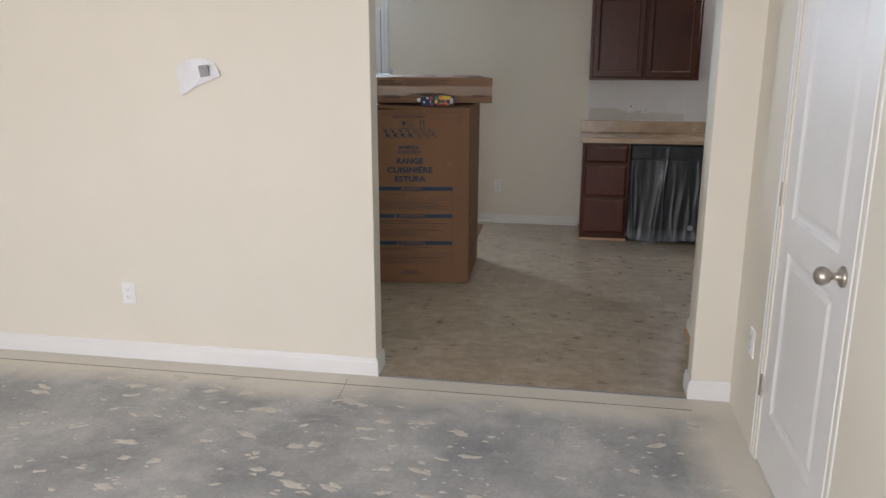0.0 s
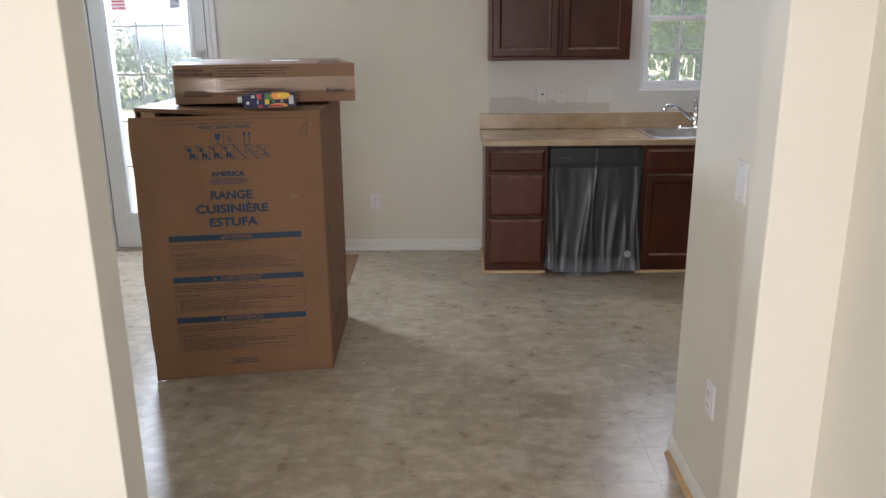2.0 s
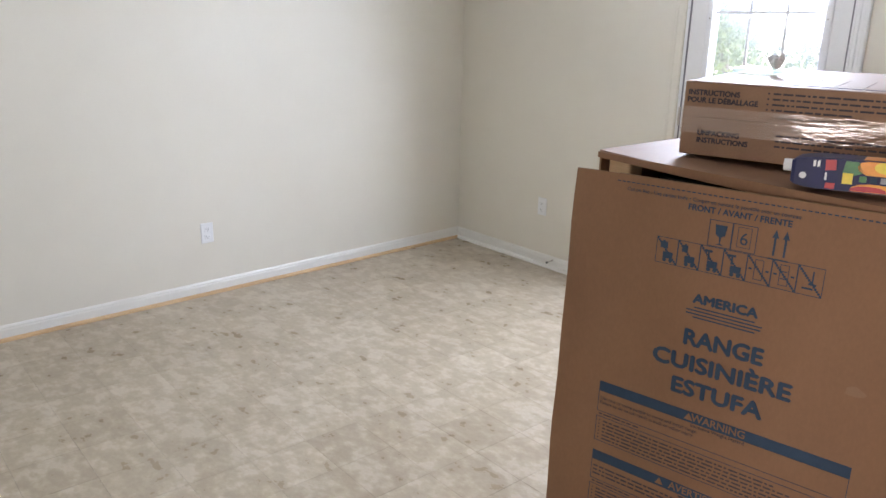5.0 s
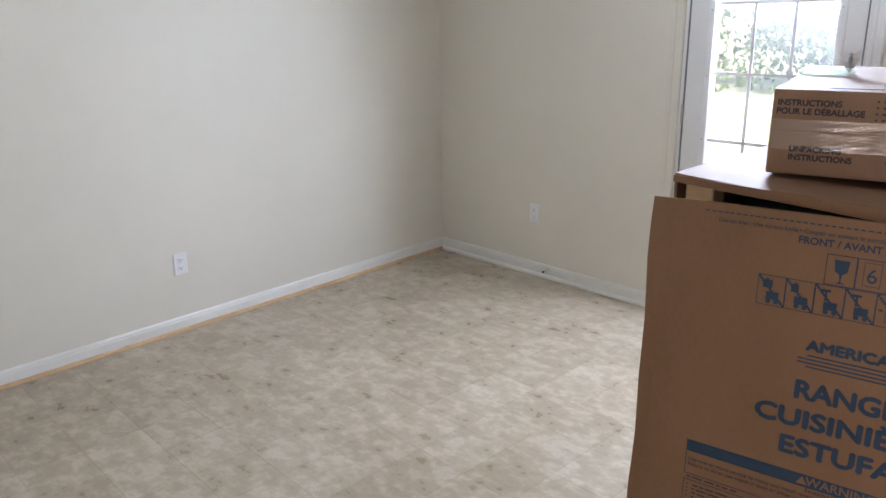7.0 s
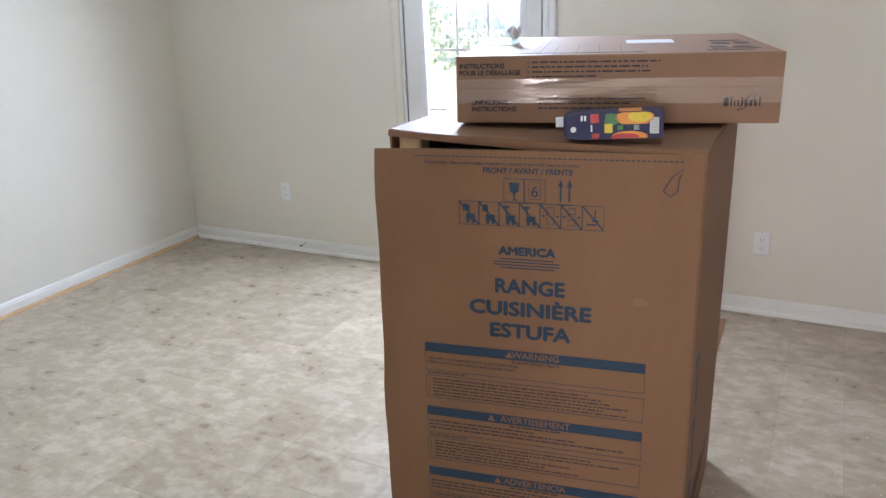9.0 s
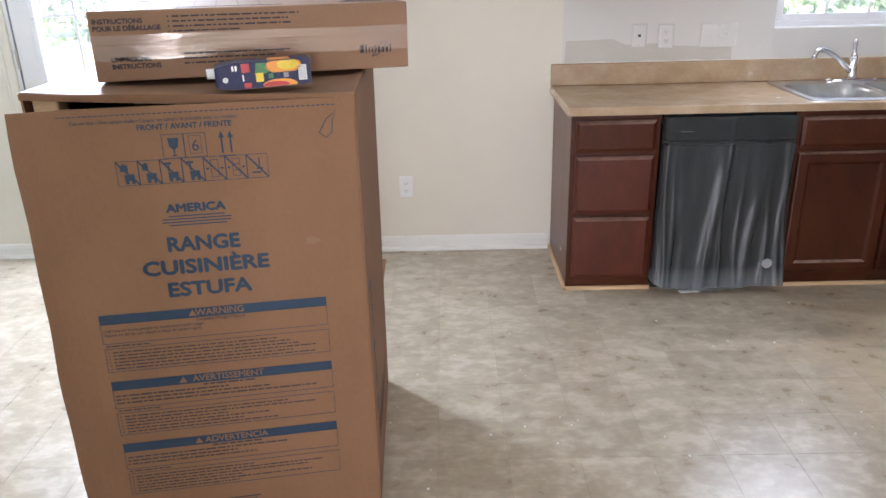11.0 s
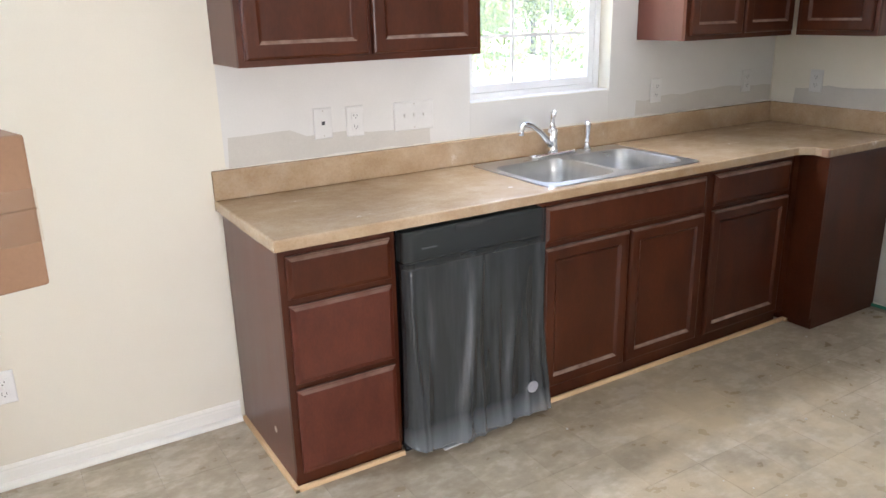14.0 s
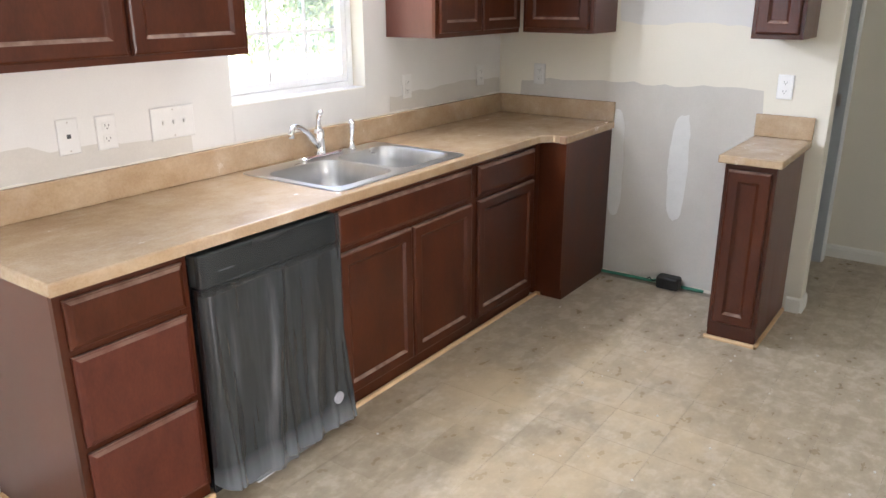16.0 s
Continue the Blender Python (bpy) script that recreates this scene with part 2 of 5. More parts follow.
def slab_material():
    m, nodes, links, bsdf = tree("grey_floor_slab")
    cloud = noise_at(nodes, links, 2.4, detail=7, rough=0.7)
    fine = noise_at(nodes, links, 60, detail=4)
    base = ramp(nodes, links, cloud, [(0.32, (0.275, 0.285, 0.290)), (0.44, (0.355, 0.365, 0.368)), (0.54, (0.435, 0.442, 0.438)), (0.66, (0.56, 0.56, 0.545))])
    base = blend(nodes, links, 1.0, base, ramp(nodes, links, fine, [(0.3, (0.84, 0.84, 0.84)), (0.65, (1, 1, 1))]), "MULTIPLY")
    trowel = noise_at(nodes, links, 5, (1, 3, 1), 5, 0.7)
    base = blend(nodes, links, ramp(nodes, links, trowel, [(0.56, (0, 0, 0)), (0.74, (0.5, 0.5, 0.5))]), base, (0.60, 0.595, 0.575))
    # cream overspray of the wall paint in a ragged band along the walls
    geo = nodes.new("ShaderNodeNewGeometry")
    split = nodes.new("ShaderNodeSeparateXYZ")
    links.new(geo.outputs["Position"], split.inputs["Vector"])
    edge = noise_at(nodes, links, 2.6, detail=5)

    def band(value, first, last):
        r = nodes.new("ShaderNodeMapRange")
        r.inputs["From Min"].default_value, r.inputs["From Max"].default_value = first, last
        links.new(value, r.inputs["Value"])
        return r.outputs["Result"]

    def plus(a, b, mode="ADD", k=None):
        n = nodes.new("ShaderNodeMath")
        n.operation = mode
        links.new(a, n.inputs[0])
        if b is None:
            n.inputs[1].default_value = k
        else:
            links.new(b, n.inputs[1])
        return n.outputs["Value"]

    wob = plus(plus(edge, None, "SUBTRACT", 0.5), None, "MULTIPLY", 0.35)
    by_y = band(plus(split.outputs["Y"], wob), -4.24, -4.06)
    by_x = band(plus(split.outputs["X"], wob), 0.40, 0.60)
    spray = plus(by_y, by_x, "MAXIMUM")
    soft = plus(spray, None, "MULTIPLY", 0.85)
    base = blend(nodes, links, soft, base, (0.76, 0.715, 0.62))
    links.new(base, bsdf.inputs["Base Color"])
    bsdf.inputs["Roughness"].default_value = 0.62
    bumped(nodes, links, bsdf, fine, 0.2, 0.002)
    return m


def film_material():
    """Film drawn tight over the dark door, with fold highlights painted as pale streaks, milky where doubled, clear
    over the control panel and at its loose hem.
    """
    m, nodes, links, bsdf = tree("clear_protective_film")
    # pale upright streaks in the colour stand in for glints on the folds
    fold_glint = ramp(nodes, links, noise_at(nodes, links, 7, (3.0, 1, 0.30), 4, 0.55), [(0.44, (0.05, 0.05, 0.05)), (0.60, (0.11, 0.11, 0.11)), (0.76, (0.30, 0.30, 0.30))])
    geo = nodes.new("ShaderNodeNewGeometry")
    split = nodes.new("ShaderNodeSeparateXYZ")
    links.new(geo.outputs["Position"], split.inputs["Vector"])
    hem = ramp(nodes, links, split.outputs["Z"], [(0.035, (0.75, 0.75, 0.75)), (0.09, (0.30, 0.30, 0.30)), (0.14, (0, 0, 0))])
    links.new(blend(nodes, links, blend(nodes, links, 1.0, fold_glint, hem, "ADD"), (0.0115, 0.0140, 0.0155), (0.165, 0.185, 0.200)), bsdf.inputs["Base Color"])
    bsdf.inputs["Roughness"].default_value = 0.27
    bsdf.inputs["Specular IOR Level"].default_value = 0.62
    clear = nodes.new("ShaderNodeBsdfTransparent")
    cover = nodes.new("ShaderNodeMixShader")
    links.new(ramp(nodes, links, split.outputs["Z"], [(0.03, (0.72, 0.72, 0.72)), (0.10, (1, 1, 1)), (0.735, (1, 1, 1)), (0.755, (0.60, 0.60, 0.60))]), cover.inputs["Fac"])
    links.new(clear.outputs["BSDF"], cover.inputs[1])
    links.new(bsdf.outputs["BSDF"], cover.inputs[2])
    links.new(cover.outputs["Shader"], nodes["Material Output"].inputs["Surface"])
    return m


def clear_material(name, share, rough, tint=(1, 1, 1), see=(1, 1, 1), crinkle=0.0, dust_or_haze=0.0):
    m, nodes, links, bsdf = tree(name)
    clear = nodes.new("ShaderNodeBsdfTransparent")
    clear.inputs["Color"].default_value = (*see, 1)
    shine = nodes.new("ShaderNodeBsdfGlossy")
    shine.inputs["Roughness"].default_value = rough
    shine.inputs["Color"].default_value = (*tint, 1)
    if crinkle:
        bumped(nodes, links, shine, noise_at(nodes, links, 14, (0.5, 0.5, 3), 3), crinkle, 0.02)
    mixer = nodes.new("ShaderNodeMixShader")
    mixer.inputs["Fac"].default_value = share
    links.new(clear.outputs["BSDF"], mixer.inputs[1])
    links.new(shine.outputs["BSDF"], mixer.inputs[2])
    last = mixer
    if dust_or_haze:
        haze = nodes.new("ShaderNodeBsdfTranslucent")
        haze.inputs["Color"].default_value = (0.9, 0.93, 0.95, 1)
        last = nodes.new("ShaderNodeMixShader")
        last.inputs["Fac"].default_value = dust_or_haze
        links.new(mixer.outputs["Shader"], last.inputs[1])
        links.new(haze.outputs["BSDF"], last.inputs[2])
    links.new(last.outputs["Shader"], nodes["Material Output"].inputs["Surface"])
    return m


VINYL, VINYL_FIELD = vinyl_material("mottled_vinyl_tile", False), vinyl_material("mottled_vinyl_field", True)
COUNTER, SLAB, FILM = counter_material(), slab_material(), film_material()
# a milky share in the panes washes out the view like outdoor glare
GLASS = clear_material("glare_veiled_glass", 0.05, 0.02, dust_or_haze=0.09)
TAPE = clear_material("clear_packing_tape", 0.065, 0.12, (1, 0.97, 0.93), (0.97, 0.95, 0.93), 0.16)
BAGGIE = clear_material("clear_plastic_bag", 0.30, 0.2, (0.95, 1, 0.97), (0.84, 0.95, 0.88), 0.3, 0.35)
GROUT = surface("vinyl_joint", (0.265, 0.225, 0.175), (0.32, 0.275, 0.220), 9, 120, 0.6, bump=0.1)
LAWN = surface("dry_bright_lawn", (0.36, 0.40, 0.20), (0.62, 0.60, 0.42), 0.35, 9, 0.9, bump=0.4, spread=0.3)
BARK = surface("bark", (0.10, 0.085, 0.07), (0.20, 0.17, 0.14), 6, 50, 0.9, bump=0.6)


def leaf_material():
    m, nodes, links, bsdf = tree("spring_leaves")
    geo = nodes.new("ShaderNodeNewGeometry")
    tone = ramp(nodes, links, geo.outputs["Random Per Island"], [(0, (0.10, 0.16, 0.045)), (0.5, (0.16, 0.24, 0.075)), (1, (0.26, 0.33, 0.14))])
    speck = ramp(nodes, links, noise_at(nodes, links, 12, detail=3), [(0.3, (0.7, 0.7, 0.7)), (0.7, (1, 1, 1))])
    links.new(blend(nodes, links, 1.0, tone, speck, "MULTIPLY"), bsdf.inputs["Base Color"])
    bsdf.inputs["Roughness"].default_value = 0.6
    thin = nodes.new("ShaderNodeBsdfTranslucent")
    links.new(tone, thin.inputs["Color"])
    mixer = nodes.new("ShaderNodeMixShader")
    mixer.inputs["Fac"].default_value = 0.4
    links.new(bsdf.outputs["BSDF"], mixer.inputs[1])
    links.new(thin.outputs["BSDF"], mixer.inputs[2])
    links.new(mixer.outputs["Shader"], nodes["Material Output"].inputs["Surface"])
    return m


LEAF = leaf_material()


# ---------------------------------------------------------------- mesh helpers
def part(name, bm, material, parent=None, label="", smooth=False):
    me = bpy.data.meshes.new(name)
    bmesh.ops.recalc_face_normals(bm, faces=bm.faces)
    bm.to_mesh(me)
    bm.free()
    me.materials.append(material)
    if smooth:
        for p in me.polygons:
            p.use_smooth = True
    ob = new(name, me)
    ob.parent = parent
    if label:
        ob["label"] = label
    return ob


def thing(name, m, label, category, group="", kind=""):
    ob = new(name)
    ob.empty_display_size = 0.05
    ob.matrix_basis = m
    return tagged(ob, label, category, group, kind)


def fixed(name, bm, material, label="", category="", smooth=False):
    return tagged(part(name, bm, material, None, "", smooth), label, category, "", "structure")


def add_box(bm, x0, x1, y0, y1, z0, z1, bevel=0.0):
    made = bmesh.ops.create_cube(bm, size=1.0, matrix=Matrix.Translation(((x0 + x1) / 2, (y0 + y1) / 2, (z0 + z1) / 2)) @ Matrix.Diagonal((x1 - x0, y1 - y0, z1 - z0, 1)))
    if bevel:
        edges = list({e for v in made["verts"] for e in v.link_edges})
        bmesh.ops.bevel(bm, geom=edges, offset=bevel, segments=2, profile=0.5, affect="EDGES")
    return bm


def boxes(*items, bevel=0.0):
    bm = bmesh.new()
    for item in items:
        add_box(bm, *item, bevel=bevel)
    return bm


def add_loops(bm, rings, cap_first=True, cap_last=True):
    rows = [[bm.verts.new(p) for p in ring] for ring in rings]
    n = len(rows[0])
    for a, b in zip(rows, rows[1:]):
        for i in range(n):
            bm.faces.new((a[i], a[(i + 1) % n], b[(i + 1) % n], b[i]))
    if cap_first:
        bm.faces.new(rows[0])
    if cap_last:
        bm.faces.new(rows[-1])
    return bm


def panel(x0, x1, z0, z1, steps, bm=None):
    """A moulded panel that faces -y: rectangles at (inset, y), from the back edge over the mouldings to the middle."""
    bm = bm or bmesh.new()
    rings = [[(x0 + i, y, z0 + i), (x1 - i, y, z0 + i), (x1 - i, y, z1 - i), (x0 + i, y, z1 - i)] for i, y in steps]
    return add_loops(bm, rings)


def tube(points, radii, n=14, bm=None):
    bm = bm or bmesh.new()
    pts = [Vector(p) for p in points]
    rings, side = [], None
    for i, p in enumerate(pts):
        way = (pts[min(i + 1, len(pts) - 1)] - pts[max(i - 1, 0)]).normalized()
        if side is None:
            side = way.orthogonal().normalized()
        side = (side - way * side.dot(way)).normalized()
        up = way.cross(side)
        r = radii[i] if isinstance(radii, (list, tuple)) else radii
        rings.append([p + r * (math.cos(2 * math.pi * k / n) * side + math.sin(2 * math.pi * k / n) * up) for k in range(n)])
    return add_loops(bm, rings)


def lathe(profile, n=20, at=(0, 0, 0), axis="z", bm=None):
    """Rings of (radius, height) round an axis."""
    bm = bm or bmesh.new()
    rings = []
    for r, h in profile:
        ring = []
        for k in range(n):
            c, s = r * math.cos(2 * math.pi * k / n), r * math.sin(2 * math.pi * k / n)
            p = {"z": (c, s, h), "y": (c, h, s), "x": (h, c, s)}[axis]
            ring.append((at[0] + p[0], at[1] + p[1], at[2] + p[2]))
        rings.append(ring)
    return add_loops(bm, rings)


def rounded(cx, cy, w, d, r, z, n=6):
    pts = []
    for qx, qy, a0 in ((1, 1, 0), (-1, 1, 90), (-1, -1, 180), (1, -1, 270)):
        for k in range(n + 1):
            a = radians(a0 + 90 * k / n)
            pts.append((cx + qx * (w / 2 - r) + r * math.cos(a), cy + qy * (d / 2 - r) + r * math.sin(a), z))
    return pts


def lettering(text, size, x, z, y=-0.0012, align="CENTER", turn=0.0, deep=0.0004):
    """A bmesh of the words, standing in the xz plane and facing -y, with their middle height at z."""
    curve = bpy.data.curves.new("lettering", "FONT")
    curve.body, curve.size, curve.align_x, curve.align_y, curve.extrude = text, size, align, "CENTER", deep
    curve.resolution_u = 3
    ob = bpy.data.objects.new("lettering", curve)
    scene.collection.objects.link(ob)
    bpy.context.view_layer.update()
    me = bpy.data.meshes.new_from_object(ob.evaluated_get(bpy.context.evaluated_depsgraph_get()))
    bm = bmesh.new()
    bm.from_mesh(me)
    bpy.data.objects.remove(ob)
    bpy.data.meshes.remove(me)
    bpy.data.curves.remove(curve)
    bmesh.ops.transform(bm, matrix=pose(x, y, z) @ pose(0, 0, 0, 90) @ pose(0, 0, 0, 0, 0, turn), verts=bm.verts)
    return bm


def ragged(pts, step, wobble, seed):
    """An outline with its straight sides broken into a brushed, uneven edge."""
    rnd = random.Random(seed)
    out = []
    for (ax, ay), (bx, by) in zip(pts, pts[1:] + pts[:1]):
        n = max(1, int(math.hypot(bx - ax, by - ay) / step))
        for k in range(n):
            f = k / n
            out.append((ax + (bx - ax) * f + rnd.uniform(-wobble, wobble), ay + (by - ay) * f + rnd.uniform(-wobble, wobble)))
    return out


def wall_patch(name, plane, outline, material, label, lift=0.003, step=0.05, wobble=0.006, seed=1, rounds=0):
    """A thin coat on a wall: plane 'y' for the back wall, 'x' for the range wall."""
    bm = bmesh.new()
    for _ in range(rounds):
        outline = [(a[0] * f + b[0] * (1 - f), a[1] * f + b[1] * (1 - f)) for a, b in zip(outline, outline[1:] + outline[:1]) for f in (0.75, 0.25)]
    pts = ragged(outline, step, wobble, seed)
    if plane == "y":
        ring = [[(a, -h, z) for a, z in pts] for h in (-0.002, lift)]
    else:
        ring = [[(3.2 - h, a, z) for a, z in pts] for h in (-0.002, lift)]
    add_loops(bm, ring)
    bmesh.ops.triangulate(bm, faces=[f for f in bm.faces if len(f.verts) > 4])
    return fixed(name, bm, material, label, "wall patch")


# ---------------------------------------------------------------- shell of the house
fixed("wall_north", boxes((-4.76, -2.845, 0, 0.15, -0.1, 2.44), (-2.845, -1.945, 0, 0.15, 2.07, 2.44), (-1.945, 1.125, 0, 0.15, -0.1, 2.44), (1.125, 1.94, 0, 0.15, -0.1, 1.175),
                          (1.125, 1.94, 0, 0.15, 2.16, 2.44), (1.94, 4.42, 0, 0.15, -0.1, 2.44)), WALL, "cream painted back wall with door and window openings", "wall")
WEST = pose(-4.64, 0, 0, 0, 0, 2.33)
west = fixed("wall_west", boxes((-0.4, 0, -9.66, 0.02, -0.1, 2.44)), WALL, "cream painted side wall with white baseboard", "wall")
west.matrix_basis = WEST
fixed("wall_middle", boxes((-4.64, -1.03, -3.9, -3.78, -0.1, 2.44), (-1.03, 0.526, -3.9, -3.78, 2.2, 2.44), (0.526, 0.77, -3.9, -3.78, -0.1, 2.44), bevel=0.004), WALL, "cream wall with wide opening to the kitchen", "wall")
fixed("wall_closet_side", boxes((0.65, 0.77, -3.78, -2.93, -0.1, 2.44), bevel=0.003), WALL, "cream wall beside the kitchen opening", "wall")
fixed("wall_closet_back", boxes((0.77, 4.3, -3.05, -2.93, -0.1, 2.44)), WALL, "cream kitchen wall", "wall")
fixed("wall_closet_front", boxes((0.708, 0.813, -4.45, -3.9, -0.1, 2.44), (0.708, 0.813, -5.23, -4.45, 2.06, 2.44), (0.708, 0.813, -9.62, -5.23, -0.1, 2.44)), WALL, "cream wall with closet door", "wall")
fixed("wall_range", boxes((3.2, 3.32, -1.87, 0, -0.1, 2.44), bevel=0.003), WALL, "partly painted wall behind the range space", "wall")
fixed("wall_pantry", boxes((3.32, 3.40, -1.80, -1.68, -0.1, 2.44), (3.40, 4.15, -1.80, -1.68, 2.06, 2.44), (4.15, 4.3, -1.80, -1.68, -0.1, 2.44)), WALL, "cream wall with pantry doorway", "wall")
fixed("wall_east", boxes((4.3, 4.42, -3.05, 0, -0.1, 2.44)), WALL, "cream end wall of the passage", "wall")
fixed("wall_south", boxes((-4.64, -3.7, -9.62, -9.5, -0.1, 2.44), (-3.7, -1.5, -9.62, -9.5, -0.1, 0.7), (-3.7, -1.5, -9.62, -9.5, 2.2, 2.44), (-1.5, -1.0, -9.62, -9.5, -0.1, 2.44),
                          (-1.0, 0.2, -9.62, -9.5, -0.1, 0.7), (-1.0, 0.2, -9.62, -9.5, 2.2, 2.44), (0.2, 0.708, -9.62, -9.5, -0.1, 2.44)), WALL, "cream front wall with two window openings", "wall")
fixed("ceiling", boxes((-4.76, 4.42, -9.62, 0.15, 2.44, 2.6)), CEILING, "white ceiling", "ceiling")
fixed("floor_slab", boxes((-4.64, 0.813, -9.5, -3.902, -0.2, -0.006)), SLAB, "bare grey floor slab with paint overspray and plaster spots", "floor")
floor = fixed("floor", boxes((-4.64, 4.3, -3.902, 0, -0.2, -0.0011)), GROUT, "mottled beige vinyl floor in square tiles", "floor")
fixed("floor_closet", boxes((0.813, 4.3, -9.5, -3.902, -0.2, -0.006)), SLAB, "bare closet floor", "floor")


def moulding(name, runs, profile, material, label, category):
    """Trim of one profile (out from the wall, height) along wall stretches (x0, y0, x1, y1, normal x, normal y)."""
    bm = bmesh.new()
    for x0, y0, x1, y1, nx, ny in runs:
        add_loops(bm, [[(x + nx * d, y + ny * d, z) for d, z in profile] for x, y in ((x0, y0), (x1, y1))])
    return fixed(name, bm, material, label, category)


SHOED = [(0.0, -0.004), (0.034, -0.004), (0.034, 0.006), (0.029, 0.015), (0.020, 0.019), (0.0135, 0.020), (0.013, 0.058), (0.010, 0.065), (0.011, 0.070), (0.005, 0.081), (0.0, 0.081)]
LOW = [(0.0, -0.004), (0.013, -0.004), (0.013, 0.058), (0.010, 0.065), (0.011, 0.070), (0.005, 0.081), (0.0, 0.081)]
BASE = [(0.0, -0.004), (0.013, -0.004), (0.013, 0.068), (0.010, 0.075), (0.011, 0.080), (0.005, 0.093), (0.0, 0.093)]
SHOE = [(0.0, -0.002), (0.030, -0.002), (0.0295, 0.008), (0.026, 0.014), (0.019, 0.018), (0.0, 0.018)]
TOE = [(0.0, -0.002), (0.014, -0.002), (0.014, 0.010), (0.010, 0.016), (0.0, 0.017)]
moulding("baseboard_back", [(-4.64, 0, -2.90, 0, 0, -1), (-1.89, 0, -0.015, 0, 0, -1)], SHOED, BASE_PAINT, "cream-white painted baseboard with shoe moulding", "baseboard")
moulding("baseboard_kitchen", [(-4.5, -3.78, -1.03, -3.78, 0, 1), (0.65, -3.78, 0.65, -2.93, -1, 0), (0.65, -2.93, 4.3, -2.93, 0, 1), (4.3, -2.93, 4.3, -1.80, -1, 0), (3.2, -1.87, 3.32, -1.87, 0, -1), (3.2, -1.87, 3.2, -1.80, -1, 0)],
         LOW, BASE_PAINT, "white painted wooden baseboard", "baseboard")
moulding("baseboard_living", [(-4.64, -3.9, -1.03, -3.9, 0, -1), (-1.03, -3.913, -1.03, -3.767, 1, 0), (0.526, -3.913, 0.526, -3.767, -1, 0), (0.526, -3.9, 0.708, -3.9, 0, -1)],
         BASE, TRIM, "white painted baseboard lifted off the slab", "baseboard")
moulding("baseboard_side", [(0, -3.80, 0, 0, 1, 0)], LOW, BASE_PAINT, "white painted wooden baseboard", "baseboard").matrix_basis = WEST
moulding("trim_side_shoe", [(0, -3.78, 0, -0.013, 1, 0)], SHOE, PINE, "raw unpainted pine shoe moulding", "moulding").matrix_basis = WEST
moulding("trim_pine_shoe", [(0.65, -3.78, 0.65, -2.95, -1, 0)], SHOE, PINE, "raw unpainted pine shoe moulding", "moulding")
moulding("trim_cabinet_toe", [(0, -0.02, 0, -0.614, -1, 0), (-0.014, -0.6, 0.415, -0.6, 0, -1), (1.025, -0.6, 2.645, -0.6, 0, -1), (2.645, -0.6, 2.645, -0.63, -1, 0)], TOE, PINE, "raw pine strip along the cabinet base", "moulding")
moulding("trim_column_toe", [(2.63, -1.55, 2.63, -1.80, -1, 0), (2.616, -1.786, 3.19, -1.786, 0, -1)], TOE, PINE, "raw pine strip along the narrow cabinet", "moulding")
fixed("trim_floor_edge", boxes((-1.03, 0.526, -3.907, -3.9025, -0.006, -0.0005)), SWEEP, "cut dark edge of the vinyl floor", "floor edge")
fixed("trim_slab_joint", tube([(-1.165, -3.96, -0.0058), (-1.150, -4.12, -0.0058), (-1.140, -4.28, -0.0058)], 0.0009, 5), SLOT, "thin dark crack in the slab", "crack")
fixed("trim_chalk_line", boxes((-4.6, 0.52, -4.033, -4.030, -0.006, -0.0045)), SLOT, "thin dark line across the slab", "line")

# patches left by the painters, and one greyer coat that paints in shade
for x0, x1, low, top, seed in ((0.035, 1.124, 1.03, 1.40, 3), (1.1245, 1.94, 1.03, 1.174, 12), (1.9405, 3.19, 1.03, 1.40, 13), (0.975, 1.124, 1.4005, 2.42, 14), (1.9405, 2.11, 1.4005, 2.42, 15), (1.1245, 1.94, 2.161, 2.42, 16)):
    wall_patch("trim_primer_counter", "y", [(x0, low), (x1, low), (x1, top), (x0, top)], PRIMER, "thin greyish primer round the window and above the counter", 0.0010, 0.4, 0.0, seed)
wall_patch("trim_bare_patch", "y", [(0.05, 1.03), (0.918, 1.03), (0.916, 1.10), (0.62, 1.10), (0.56, 1.118), (0.36, 1.118), (0.30, 1.142), (0.055, 1.142)], BARE, "unpainted grey drywall strip above the backsplash", 0.0018, 0.06, 0.005, 4)
wall_patch("trim_bare_patch", "y", [(2.12, 1.03), (3.19, 1.03), (3.19, 1.11), (2.9, 1.135), (2.5, 1.125), (2.13, 1.105)], BARE, "unpainted grey drywall strip above the backsplash", 0.0018, 0.06, 0.007, 5)
wall_patch("trim_bare_range", "x", [(-0.15, 0.02), (-0.15, 1.10), (-0.35, 1.125), (-0.80, 1.14), (-1.10, 1.13), (-1.45, 1.15), (-1.56, 1.13), (-1.57, 0.02)], BARE, "unpainted drywall behind the missing range", 0.0012, 0.06, 0.008, 6)
# greyer coat put here for the soft shade high on the range wall
wall_patch("trim_hood_shade", "x", [(-0.76, 1.47), (-0.76, 2.30), (-1.53, 2.30), (-1.53, 1.44), (-1.2, 1.46), (-0.95, 1.44)], PRIMER, "greyer coat painting in shade above the range space", 0.0012, 0.06, 0.008, 7)
wall_patch("trim_mud_patch", "x", [(-0.752, 0.37), (-0.752, 0.98), (-0.80, 0.985), (-0.83, 0.93), (-0.84, 0.5), (-0.82, 0.36)], MUD, "white joint compound smear", 0.0016, 0.03, 0.004, 8, 2)
wall_patch("trim_mud_patch", "x", [(-1.11, 0.43), (-1.095, 0.75), (-1.12, 0.97), (-1.17, 0.985), (-1.20, 0.98), (-1.21, 0.7), (-1.20, 0.42), (-1.15, 0.38)], MUD, "white joint compound smear", 0.0016, 0.03, 0.004, 9, 2)


